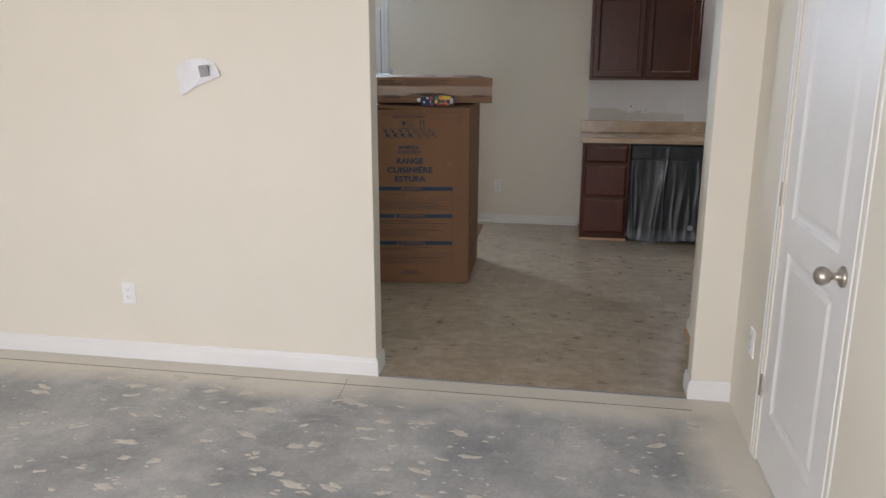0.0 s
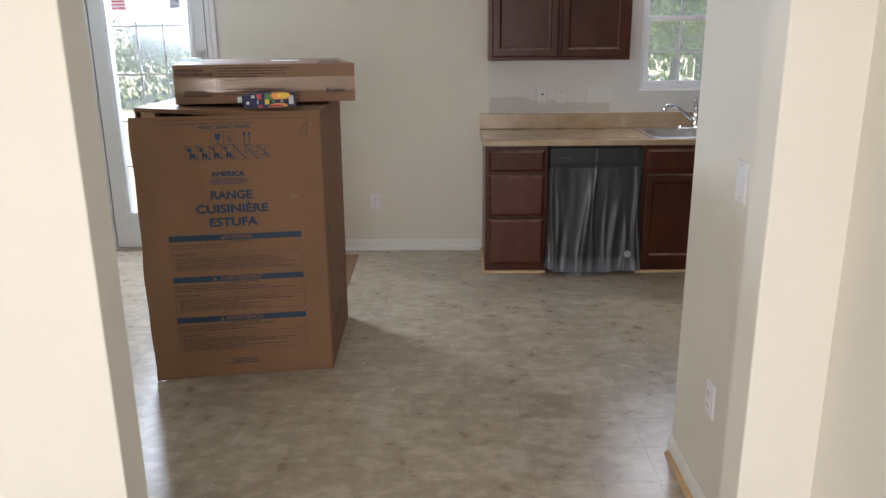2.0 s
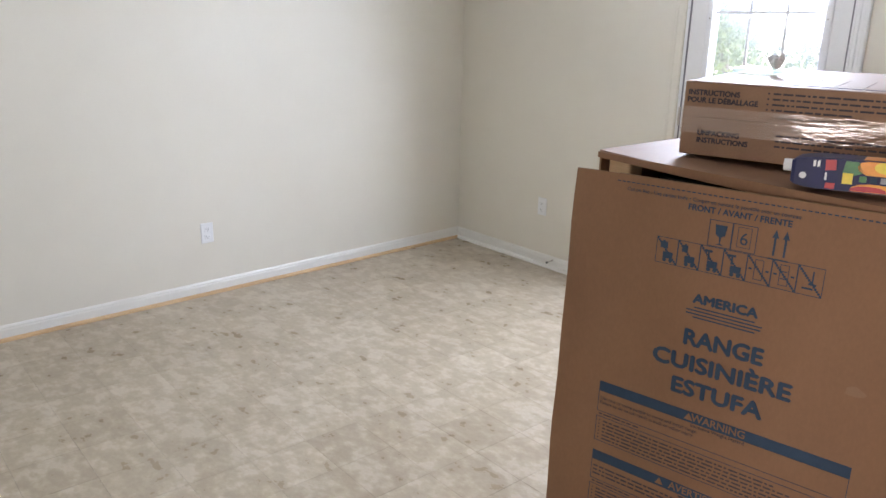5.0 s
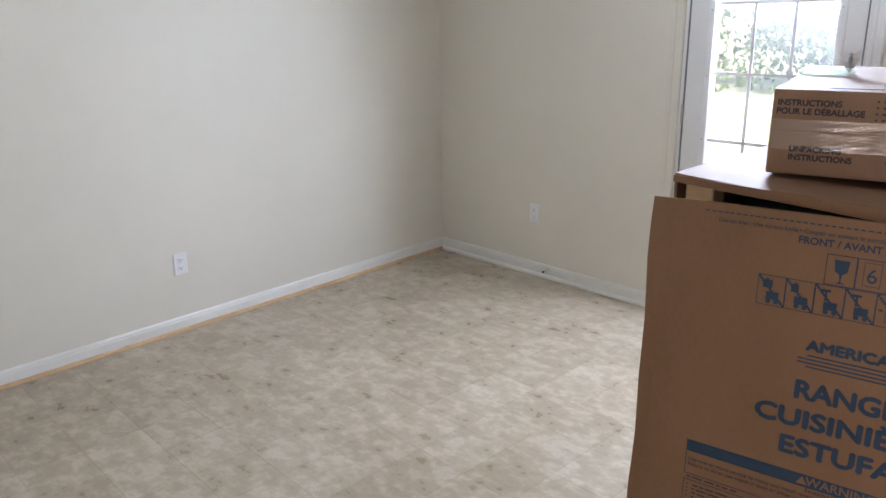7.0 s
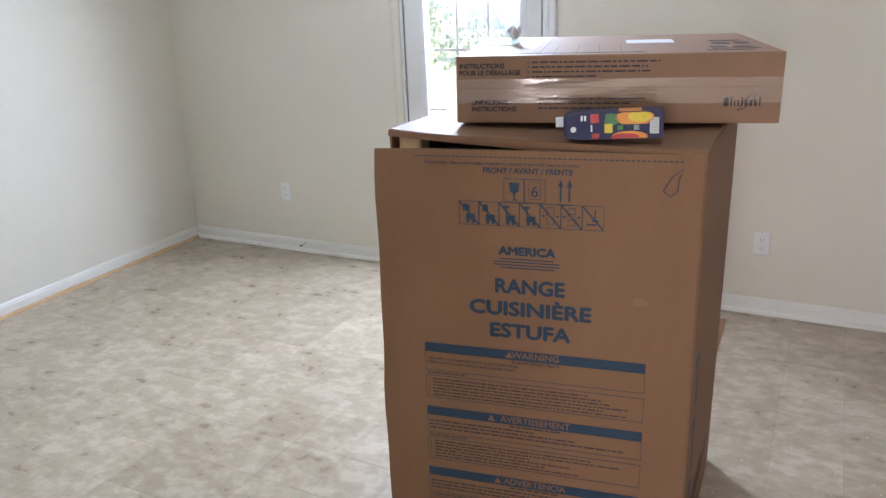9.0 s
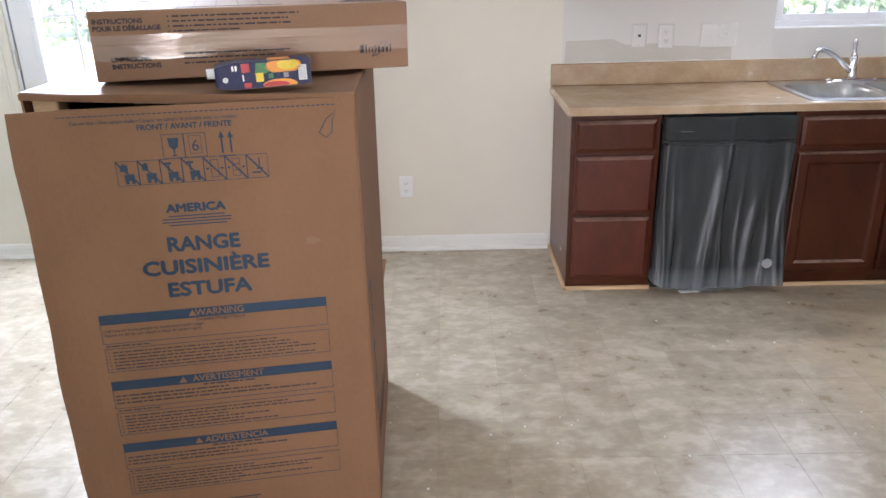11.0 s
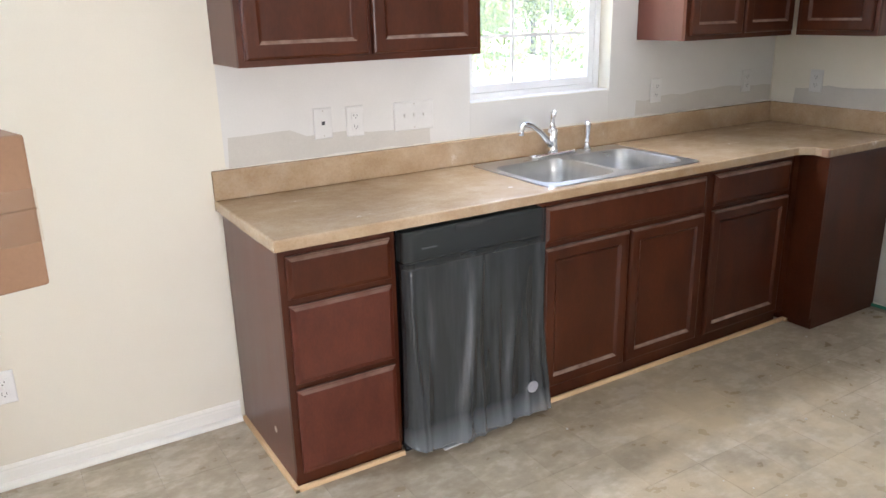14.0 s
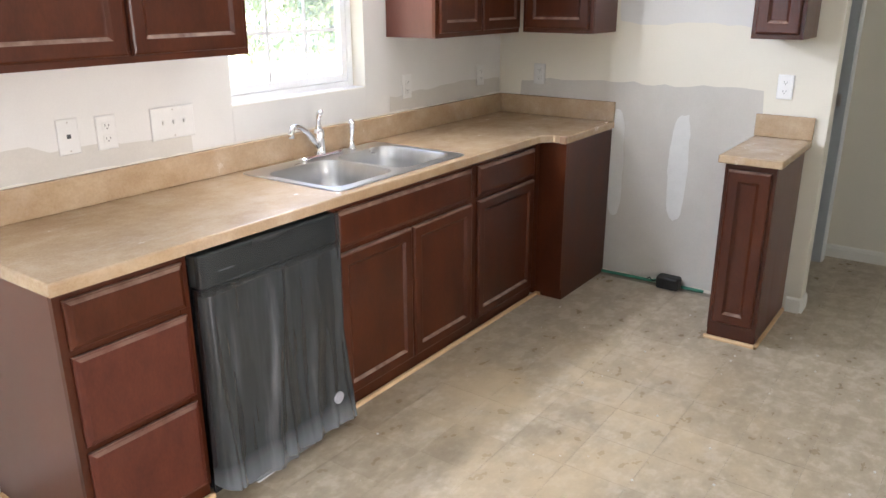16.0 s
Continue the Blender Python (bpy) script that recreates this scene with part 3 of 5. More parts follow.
# ---------------------------------------------------------------- windows and doors of the shell
def sash(name, x0, x1, z0, z1, y, rails, parent, columns, rows):
    s = part(name, boxes((x0, x0 + rails, y, y + 0.03, z0, z1), (x1 - rails, x1, y, y + 0.03, z0, z1), (x0 + rails, x1 - rails, y, y + 0.03, z0, z0 + rails), (x0 + rails, x1 - rails, y, y + 0.03, z1 - rails, z1), bevel=0.003), VINYL_FRAME, parent)
    a0, a1, b0, b1 = x0 + rails, x1 - rails, z0 + rails, z1 - rails
    pane = part("pane", boxes((a0, a1, y + 0.013, y + 0.017, b0, b1)), GLASS, s)
    pane.visible_shadow = False
    for k in range(1, columns):
        c = a0 + (a1 - a0) * k / columns
        part("muntin", boxes((c - 0.007, c + 0.007, y + 0.009, y + 0.013, b0, b1)), VINYL_FRAME, s)
    for k in range(1, rows):
        c = b0 + (b1 - b0) * k / rows
        part("muntin", boxes((a0, a1, y + 0.0085, y + 0.0125, c - 0.007, c + 0.007)), VINYL_FRAME, s)
    return s


window = thing("window_1", pose(0, 0, 0), "white vinyl double-hung window with grid bars above the sink", "window", kind="structure")
part("window_frame", boxes((1.127, 1.16, 0.075, 0.15, 1.177, 2.158), (1.905, 1.938, 0.075, 0.15, 1.177, 2.158), (1.16, 1.905, 0.075, 0.15, 1.177, 1.205), (1.16, 1.905, 0.075, 0.15, 2.13, 2.158), bevel=0.003), VINYL_FRAME, window)
part("window_sill", boxes((1.127, 1.938, 0.002, 0.075, 1.175, 1.181), bevel=0.002), TRIM, window)
sash("lower_sash", 1.162, 1.903, 1.207, 1.69, 0.080, 0.034, window, 3, 2)
sash("upper_sash", 1.162, 1.903, 1.66, 2.128, 0.112, 0.034, window, 3, 2)
part("latch", boxes((1.50, 1.56, 0.066, 0.080, 1.676, 1.70), bevel=0.003), VINYL_FRAME, window)

patio = thing("door_1", pose(0, 0, 0), "white exterior door with a full grid glass lite", "door", kind="structure")
part("door_jamb", boxes((-2.845, -2.815, 0.0, 0.15, 0, 2.07), (-1.972, -1.945, 0.0, 0.15, 0, 2.07), (-2.815, -1.972, 0.0, 0.15, 2.045, 2.07), bevel=0.002), TRIM, patio)
part("threshold", boxes((-2.815, -1.972, -0.01, 0.15, -0.002, 0.022), bevel=0.004), NICKEL, patio)
part("weatherstrip", boxes((-2.8148, -2.807, 0.001, 0.02, 0.022, 2.045), (-1.979, -1.9722, 0.001, 0.02, 0.022, 2.045)), SWEEP, patio)
part("casing", panel(-1.957, -1.895, -0.002, 2.13, [(0, -0.0005), (0, -0.010), (0.006, -0.016), (0.020, -0.016), (0.024, -0.012), (0.029, -0.012)]), TRIM, patio)
part("casing", panel(-2.90, -2.832, -0.002, 2.13, [(0, -0.0005), (0, -0.010), (0.006, -0.016), (0.020, -0.016), (0.024, -0.012), (0.029, -0.012)]), WALL, patio)
part("door_slab", boxes((-2.807, -2.70, 0.004, 0.048, 0.024, 2.042), (-2.07, -1.979, 0.004, 0.048, 0.024, 2.042), (-2.70, -2.07, 0.004, 0.048, 0.024, 0.27), (-2.70, -2.07, 0.004, 0.048, 2.01, 2.042), bevel=0.002), TRIM, patio)
lite = part("lite_frame", boxes((-2.708, -2.672, -0.006, 0.058, 0.262, 2.018), (-2.098, -2.062, -0.006, 0.058, 0.262, 2.018), (-2.672, -2.098, -0.006, 0.058, 0.262, 0.298), (-2.672, -2.098, -0.006, 0.058, 1.985, 2.018), bevel=0.006), VINYL_FRAME, patio)
pane = part("pane", boxes((-2.672, -2.098, 0.024, 0.028, 0.298, 1.985)), GLASS, lite)
pane.visible_shadow = False
for k in (1, 2):
    c = -2.672 + 0.574 * k / 3
    part("muntin", boxes((c - 0.007, c + 0.007, 0.019, 0.023, 0.298, 1.985)), VINYL_FRAME, lite)
for c in (0.648, 0.985, 1.322, 1.66):
    part("muntin", boxes((-2.672, -2.098, 0.0185, 0.0225, c - 0.007, c + 0.007)), VINYL_FRAME, lite)
for z in (0.35, 0.67, 0.99, 1.31, 1.63, 1.93):
    for x in (-2.690, -2.080):
        part("screw_cap", lathe([(0.004, -0.0055), (0.004, -0.0075), (0.002, -0.0085)], 8, (x, 0, z), "y"), NICKEL, lite)
for z in (0.25, 1.11, 1.85):
    part("hinge", tube([(-2.812, -0.004, z - 0.05), (-2.812, -0.004, z + 0.05)], 0.007, 10), NICKEL, patio, "dull nickel hinge")
tag = part("glass_sticker", boxes((-2.645, -2.53, 0.0155, 0.0165, 1.765, 1.875)), PAPER, lite, "white sticker with red lines")
for k in range(4):
    part("printed_line", boxes((-2.635, -2.54, 0.0145, 0.0152, 1.78 + 0.022 * k, 1.788 + 0.022 * k)), RED, tag)
tag = part("glass_sticker", boxes((-2.225, -2.14, 0.0155, 0.0165, 1.775, 1.90)), PAPER, lite, "white energy sticker with grey print")
for x0, x1, z0, z1 in ((-2.215, -2.19, 1.84, 1.885), (-2.18, -2.15, 1.86, 1.88), (-2.18, -2.15, 1.82, 1.84), (-2.215, -2.15, 1.785, 1.80)):
    part("printed_mark", boxes((x0, x1, 0.0145, 0.0152, z0, z1)), GREY_PRINT, tag)

# closet door in the living room, hung on its far edge; built facing -y and turned to face -x
closet = thing("door_2", pose(0.715, -4.440, -0.008, 0, 0, -90), "white two-panel interior door, closed", "door", kind="structure")
DW_, DH_ = 0.77, 2.035
part("door_slab", boxes((0, 0.125, 0, 0.035, 0.012, DH_), (DW_ - 0.125, DW_, 0, 0.035, 0.012, DH_), (0.125, DW_ - 0.125, 0, 0.035, 0.012, 0.255), (0.125, DW_ - 0.125, 0, 0.035, 0.905, 1.03), (0.125, DW_ - 0.125, 0, 0.035, 1.92, DH_)), TRIM, closet)
for z0, z1 in ((0.255, 0.905), (1.03, 1.92)):
    part("door_panel", panel(0.125, DW_ - 0.125, z0, z1, [(0, 0.03), (0, 0.0005), (0.010, 0.007), (0.022, 0.010), (0.034, 0.009), (0.052, 0.003), (0.058, 0.003)]), TRIM, closet)
casing_profile = [(0, 0.0065), (0, -0.004), (0.006, -0.010), (0.018, -0.010), (0.022, -0.006), (0.026, -0.006)]
part("casing", panel(-0.072, -0.008, -0.004, 2.12, casing_profile), TRIM, closet)
part("casing", panel(DW_ + 0.008, DW_ + 0.075, -0.004, 2.12, casing_profile), TRIM, closet)
part("casing", panel(-0.008, DW_ + 0.008, 2.052, 2.12, casing_profile), TRIM, closet)
part("door_jamb", boxes((-0.008, -0.002, -0.002, 0.11, -0.004, 2.05), (DW_ + 0.002, DW_ + 0.008, -0.002, 0.11, -0.004, 2.05)), TRIM, closet)
for z in (0.325, 1.10, 1.86):
    h = part("hinge", tube([(-0.003, -0.008, z - 0.045), (-0.003, -0.008, z + 0.045)], 0.007, 10), NICKEL, closet, "satin nickel hinge")
    part("leaf", boxes((-0.016, 0.012, -0.0055, -0.0025, z - 0.043, z + 0.043), bevel=0.001), NICKEL, h)
knob = part("door_knob", lathe([(0.032, 0.0), (0.032, -0.006), (0.026, -0.012), (0.012, -0.016), (0.011, -0.034), (0.020, -0.040), (0.028, -0.052), (0.029, -0.062), (0.024, -0.074), (0.012, -0.081)], 24, (DW_ - 0.062, 0, 0.978), "y"), NICKEL, closet, "round satin nickel knob", True)
part("latch_plate", boxes((DW_ - 0.001, DW_ + 0.0015, 0.004, 0.030, 0.95, 1.01)), NICKEL, closet)

# pantry doorway at the end of the passage
pantry = thing("door_3", pose(0, 0, 0), "grey primed pantry door jamb with strike plate", "door frame", kind="structure")
part("door_jamb", boxes((4.128, 4.149, -1.803, -1.675, 0, 2.06), bevel=0.002), GREY_JAMB, pantry)
part("door_jamb", boxes((3.401, 3.422, -1.803, -1.675, 0, 2.06), bevel=0.002), GREY_JAMB, pantry)
part("head_jamb", boxes((3.422, 4.128, -1.803, -1.675, 2.04, 2.06), bevel=0.002), GREY_JAMB, pantry)
part("casing", panel(4.135, 4.20, 0, 2.12, [(0, -1.801), (0, -1.810), (0.008, -1.816), (0.024, -1.816), (0.03, -1.812)]), TRIM, pantry)
part("casing", panel(3.35, 3.415, 0, 2.12, [(0, -1.801), (0, -1.810), (0.008, -1.816), (0.024, -1.816), (0.03, -1.812)]), TRIM, pantry)
part("strike_plate", boxes((4.125, 4.1285, -1.775, -1.745, 0.97, 1.04)), NICKEL, pantry)


# ---------------------------------------------------------------- fitted kitchen
DOOR = [(0, 0), (0, -0.010), (0.004, -0.0165), (0.010, -0.019), (0.048, -0.019), (0.051, -0.0165), (0.060, -0.0095), (0.066, -0.0085)]
DRAWER = [(0, 0), (0, -0.009), (0.002, -0.0115), (0.006, -0.013), (0.016, -0.0185), (0.019, -0.019)]


def cabinet(name, m, w, z0, z1, depth, fronts, label, toe=True, side=CHERRY_SIDE, hollow=False):
    """A framed cabinet; local x along its width, front at y = 0 facing -y. fronts: (kind, x0, x1, z0, z1)."""
    c = thing(name, m, label, "cabinet")
    low = z0 + 0.055 if toe else z0
    if hollow:
        part("body", boxes((0, 0.018, 0.019, depth, 0, z1), (w - 0.018, w, 0.019, depth, 0, z1), (0.018, w - 0.018, 0.019, depth, 0, 0.10), (0.018, w - 0.018, depth - 0.012, depth, 0.10, z1)), side, c)
    else:
        part("body", boxes((0, w, 0.019, depth, z0 if not toe else 0.0, z1)), side, c)
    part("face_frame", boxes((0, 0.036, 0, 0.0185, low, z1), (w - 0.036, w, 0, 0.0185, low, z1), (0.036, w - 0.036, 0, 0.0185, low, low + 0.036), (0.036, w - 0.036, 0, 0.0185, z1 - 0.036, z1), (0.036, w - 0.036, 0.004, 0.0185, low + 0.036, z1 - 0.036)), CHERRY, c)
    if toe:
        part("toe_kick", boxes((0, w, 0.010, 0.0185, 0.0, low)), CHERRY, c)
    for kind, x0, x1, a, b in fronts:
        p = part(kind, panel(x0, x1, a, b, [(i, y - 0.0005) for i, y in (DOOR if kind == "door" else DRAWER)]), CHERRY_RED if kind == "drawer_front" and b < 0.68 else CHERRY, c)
    return c


drawers = cabinet("drawer_cabinet", pose(0, -0.6, 0), 0.412, 0, 0.874, 0.59, [("drawer_front", 0.022, 0.392, 0.70, 0.845), ("drawer_front", 0.022, 0.392, 0.40, 0.678), ("drawer_front", 0.022, 0.392, 0.065, 0.378)],
                  "dark cherry three-drawer base cabinet with pale highlights coloured onto worn edges")
part("scuff", lathe([(0.012, 0), (0.013, -0.0008), (0.006, -0.0012)], 9, (-0.0002, 0.19, 0.145), "x"), MUD, drawers, "small white scuff on the side")
cabinet("sink_cabinet", pose(1.028, -0.6, 0), 0.958, 0, 0.874, 0.59, [("drawer_front", 0.03, 0.936, 0.70, 0.845), ("door", 0.03, 0.478, 0.075, 0.678), ("door", 0.488, 0.936, 0.075, 0.678)], "dark cherry sink base cabinet with two doors", hollow=True)
cabinet("narrow_cabinet", pose(1.988, -0.6, 0), 0.60, 0, 0.874, 0.59, [("drawer_front", 0.03, 0.57, 0.70, 0.845), ("door", 0.03, 0.57, 0.075, 0.678)], "dark cherry base cabinet, one drawer over one dusty door")
corner = thing("corner_cabinet", pose(0, 0, 0), "dark cherry corner base cabinet with plain end panel", "cabinet")
part("filler", boxes((2.590, 2.645, -0.602, -0.584, 0.05, 0.874)), CHERRY, corner)
part("body", boxes((2.645, 3.19, -0.745, -0.01, 0.0, 0.874)), CHERRY, corner)
part("end_panel", boxes((2.645, 3.195, -0.757, -0.7455, 0.0, 0.874), bevel=0.001), CHERRY, corner)
part("face_frame", boxes((2.627, 2.6445, -0.757, -0.604, 0.06, 0.874)), CHERRY, corner)
cabinet("slim_cabinet", pose(2.63, -1.560, 0, 0, 0, -90), 0.226, 0, 0.874, 0.56, [("door", 0.018, 0.208, 0.095, 0.845)], "slim dark cherry base cabinet beside the range space")

UP0, UP1 = 1.405, 2.165
cabinet("wall_cabinet", pose(0.032, -0.302, 0), 0.945, UP0, UP1, 0.30, [("door", 0.020, 0.465, UP0 + 0.022, UP1 - 0.02), ("door", 0.480, 0.925, UP0 + 0.022, UP1 - 0.02)], "dark cherry two-door wall cabinet", toe=False)
cabinet("wall_cabinet", pose(2.105, -0.305, 0), 0.78, UP0, UP1, 0.30, [("door", 0.020, 0.380, UP0 + 0.022, UP1 - 0.02), ("door", 0.395, 0.765, UP0 + 0.022, UP1 - 0.02)], "dark cherry wall cabinet beside the window", toe=False)
cabinet("corner_wall_cabinet", pose(2.893, -0.327, 0, 0, 0, -90), 0.415, UP0, UP1, 0.30, [("door", 0.020, 0.395, UP0 + 0.022, UP1 - 0.02)], "dark cherry wall cabinet in the corner", toe=False)
cabinet("slim_wall_cabinet", pose(2.893, -1.535, 0, 0, 0, -90), 0.225, UP0, UP1, 0.30, [("door", 0.018, 0.207, UP0 + 0.022, UP1 - 0.02)], "slim dark cherry wall cabinet", toe=False)


def slab_top(bm, outline, holes, z0, z1, round_off):
    """A worktop from an outline with holes, its upper edges rounded."""
    edges = []
    for ring in (outline, *holes):
        vs = [bm.verts.new((x, y, z1)) for x, y in ring]
        edges += [bm.edges.new((a, b)) for a, b in zip(vs, vs[1:] + vs[:1])]
    bmesh.ops.triangle_fill(bm, use_beauty=True, edges=edges)
    ext = bmesh.ops.extrude_face_region(bm, geom=list(bm.faces))
    bmesh.ops.translate(bm, vec=(0, 0, z0 - z1), verts=[v for v in ext["geom"] if isinstance(v, bmesh.types.BMVert)])
    bmesh.ops.recalc_face_normals(bm, faces=bm.faces)
    rim = [e for e in bm.edges if len(e.link_faces) == 2 and all(abs(v.co.z - z1) < 1e-5 for v in e.verts) and abs(e.link_faces[0].normal.z - e.link_faces[1].normal.z) > 0.5
           and all(v.co.y < -0.45 or v.co.x < 0.05 for v in e.verts) and (e.verts[0].co.y < -0.61 or e.verts[0].co.x < 0.05)]
    if round_off:
        bmesh.ops.bevel(bm, geom=rim, offset=round_off, segments=3, profile=0.5, affect="EDGES")
    return bm


SX0, SX1, SY0, SY1 = 1.085, 1.935, -0.605, -0.055
hole = [(SX0 + 0.012, SY0 + 0.012), (SX1 - 0.012, SY0 + 0.012), (SX1 - 0.012, SY1 - 0.012), (SX0 + 0.012, SY1 - 0.012)]
worktop = thing("worktop", pose(0, 0, 0.876), "tan stone-look laminate worktop with dusty patches", "worktop")
outline = [(-0.022, -0.003), (-0.022, -0.642), (2.555, -0.642), (2.605, -0.690), (2.605, -0.768), (3.197, -0.768), (3.197, -0.003)]
part("top", slab_top(bmesh.new(), outline, [hole], 0.0, 0.037, 0.007), COUNTER, worktop)
part("backsplash", boxes((-0.022, 3.178, -0.024, -0.002, 0.0372, 0.148), bevel=0.004), COUNTER, worktop)
part("backsplash", boxes((3.178, 3.198, -0.768, -0.002, 0.0372, 0.1475), bevel=0.004), COUNTER, worktop)
# pale block added as the highlight on the laminate's inner corner
part("corner_highlight", boxes((2.585, 2.608, -0.7705, -0.735, 0.0, 0.0375), bevel=0.004), CARD_PALE, worktop, "pale block painting the highlight on the laminate end at the inner corner")
small_top = thing("worktop", pose(0, 0, 0.876), "small tan laminate worktop on the slim cabinet", "worktop")
part("top", boxes((2.585, 3.197, -1.812, -1.535, 0.0, 0.037), bevel=0.006), COUNTER, small_top)
part("backsplash", boxes((3.178, 3.198, -1.812, -1.535, 0.0372, 0.148), bevel=0.004), COUNTER, small_top)

# sink with two bowls
sink = thing("kitchen_sink", pose(0, 0, 0.9135), "double bowl stainless steel drop-in sink", "sink")
bm = bmesh.new()
edges = []
cx, cy = (SX0 + SX1) / 2, (SY0 + SY1) / 2
BOWLS = ((SX0 + 0.225, -0.355, 0.375, 0.40), (SX1 - 0.225, -0.355, 0.375, 0.40))
rings = [rounded(cx, cy, SX1 - SX0 - 0.02, SY1 - SY0 - 0.02, 0.03, 0.004)] + [rounded(bx, by, bw, bd, 0.07, 0.004) for bx, by, bw, bd in BOWLS]
for ring in rings:
    vs = [bm.verts.new(p) for p in ring]
    edges += [bm.edges.new((a, b)) for a, b in zip(vs, vs[1:] + vs[:1])]
bmesh.ops.triangle_fill(bm, use_beauty=True, edges=edges)
add_loops(bm, [rounded(cx, cy, SX1 - SX0 - 0.02, SY1 - SY0 - 0.02, 0.03, 0.004), rounded(cx, cy, SX1 - SX0 - 0.008, SY1 - SY0 - 0.008, 0.034, 0.0045), rounded(cx, cy, SX1 - SX0, SY1 - SY0, 0.036, 0.001)], False, False)
part("rim", bm, STEEL, sink)
for bx, by, bw, bd in BOWLS:
    bm = bmesh.new()
    add_loops(bm, [rounded(bx, by, bw, bd, 0.07, 0.004), rounded(bx, by, bw - 0.008, bd - 0.008, 0.068, -0.004), rounded(bx, by, bw - 0.02, bd - 0.02, 0.066, -0.06), rounded(bx, by, bw - 0.034, bd - 0.034, 0.07, -0.14),
                   rounded(bx, by, bw - 0.07, bd - 0.07, 0.07, -0.165), rounded(bx, by, bw - 0.22, bd - 0.22, 0.07, -0.172)], False, True)
    bowl = part("bowl", bm, STEEL, sink, "", True)
    part("drain", lathe([(0.055, -0.171), (0.05, -0.166), (0.04, -0.168), (0.036, -0.174)], 20, (bx, by, 0)), CHROME, bowl)

faucet = thing("faucet", pose(1.51, -0.100, 0.918), "chrome single-lever kitchen faucet with swivel spout", "faucet")
bm = bmesh.new()
add_loops(bm, [rounded(0, 0, 0.27, 0.06, 0.029, -0.0005), rounded(0, 0, 0.27, 0.06, 0.029, 0.010), rounded(0, 0, 0.25, 0.045, 0.022, 0.016)])
part("base_plate", bm, CHROME, faucet)
part("valve_body", lathe([(0.027, 0.012), (0.024, 0.03), (0.022, 0.075), (0.024, 0.105), (0.020, 0.12), (0.008, 0.128)], 20), CHROME, faucet, "", True)
spout = [(-0.01, -0.003, 0.050), (-0.055, -0.018, 0.085), (-0.11, -0.037, 0.128), (-0.165, -0.055, 0.158), (-0.205, -0.068, 0.168), (-0.232, -0.077, 0.163), (-0.243, -0.081, 0.145), (-0.244, -0.082, 0.125)]
part("spout", tube(spout, [0.017, 0.0145, 0.013, 0.0125, 0.0125, 0.0125, 0.0125, 0.0135], 14), CHROME, faucet, "", True)
part("lever", tube([(0, 0, 0.12), (-0.002, 0.002, 0.140), (-0.008, -0.004, 0.170), (-0.018, -0.022, 0.195), (-0.030, -0.050, 0.207)], [0.016, 0.012, 0.010, 0.014, 0.008], 12), CHROME, faucet, "", True)
sprayer = thing("side_sprayer", pose(1.722, -0.095, 0.918), "chrome sink side sprayer", "sprayer")
part("base", lathe([(0.024, -0.0005), (0.022, 0.010), (0.014, 0.02), (0.012, 0.035)], 18), CHROME, sprayer, "", True)
part("head", tube([(0, 0, 0.030), (0, 0, 0.06), (-0.002, -0.004, 0.095), (-0.008, -0.012, 0.122), (-0.020, -0.024, 0.132)], [0.010, 0.011, 0.015, 0.017, 0.012], 14), CHROME, sprayer, "", True)

# dishwasher under its film
dishwasher = thing("dishwasher", pose(0.418, -0.6, 0), "black dishwasher still wrapped in clear protective film", "dishwasher")
part("body", boxes((0.004, 0.600, 0.01, 0.56, 0.02, 0.868)), BLACK, dishwasher)
part("door_panel", boxes((0.002, 0.602, -0.040, 0.0095, 0.105, 0.750), bevel=0.006), BLACK, dishwasher)
console = part("control_panel", boxes((0.002, 0.602, -0.046, 0.0095, 0.7515, 0.862), bevel=0.008), GREY_PANEL, dishwasher)
part("pocket_handle", boxes((0.21, 0.40, -0.050, -0.0455, 0.835, 0.858), bevel=0.003), SLOT, console)
part("brand_mark", boxes((0.075, 0.135, -0.0475, -0.0462, 0.793, 0.798)), GREY_PRINT, console)
for k in range(5):
    part("button", boxes((0.42 + 0.03 * k, 0.44 + 0.03 * k, -0.048, -0.0462, 0.790, 0.800), bevel=0.001), GREY_PANEL, console)
part("kick_plate", boxes((0.006, 0.598, 0.0, 0.0095, 0.002, 0.1), bevel=0.002), BLACK, dishwasher)
bm = bmesh.new()
NX, NZ = 170, 120
RIDGES = ((0.045, 0.05, 0.022, 0.014, -1), (0.10, 0.06, 0.020, 0.007, 0.15), (0.455, -0.10, 0.040, 0.022, 0.02), (0.50, -0.02, 0.016, 0.012, -1), (0.62, 0.02, 0.018, 0.006, 0.2), (0.76, -0.10, 0.040, 0.018, 0.25), (0.845, -0.03, 0.020, 0.008, 0.3), (0.93, 0.01, 0.022, 0.012, -1), (0.97, 0.0, 0.016, 0.014, -1))
rows = []
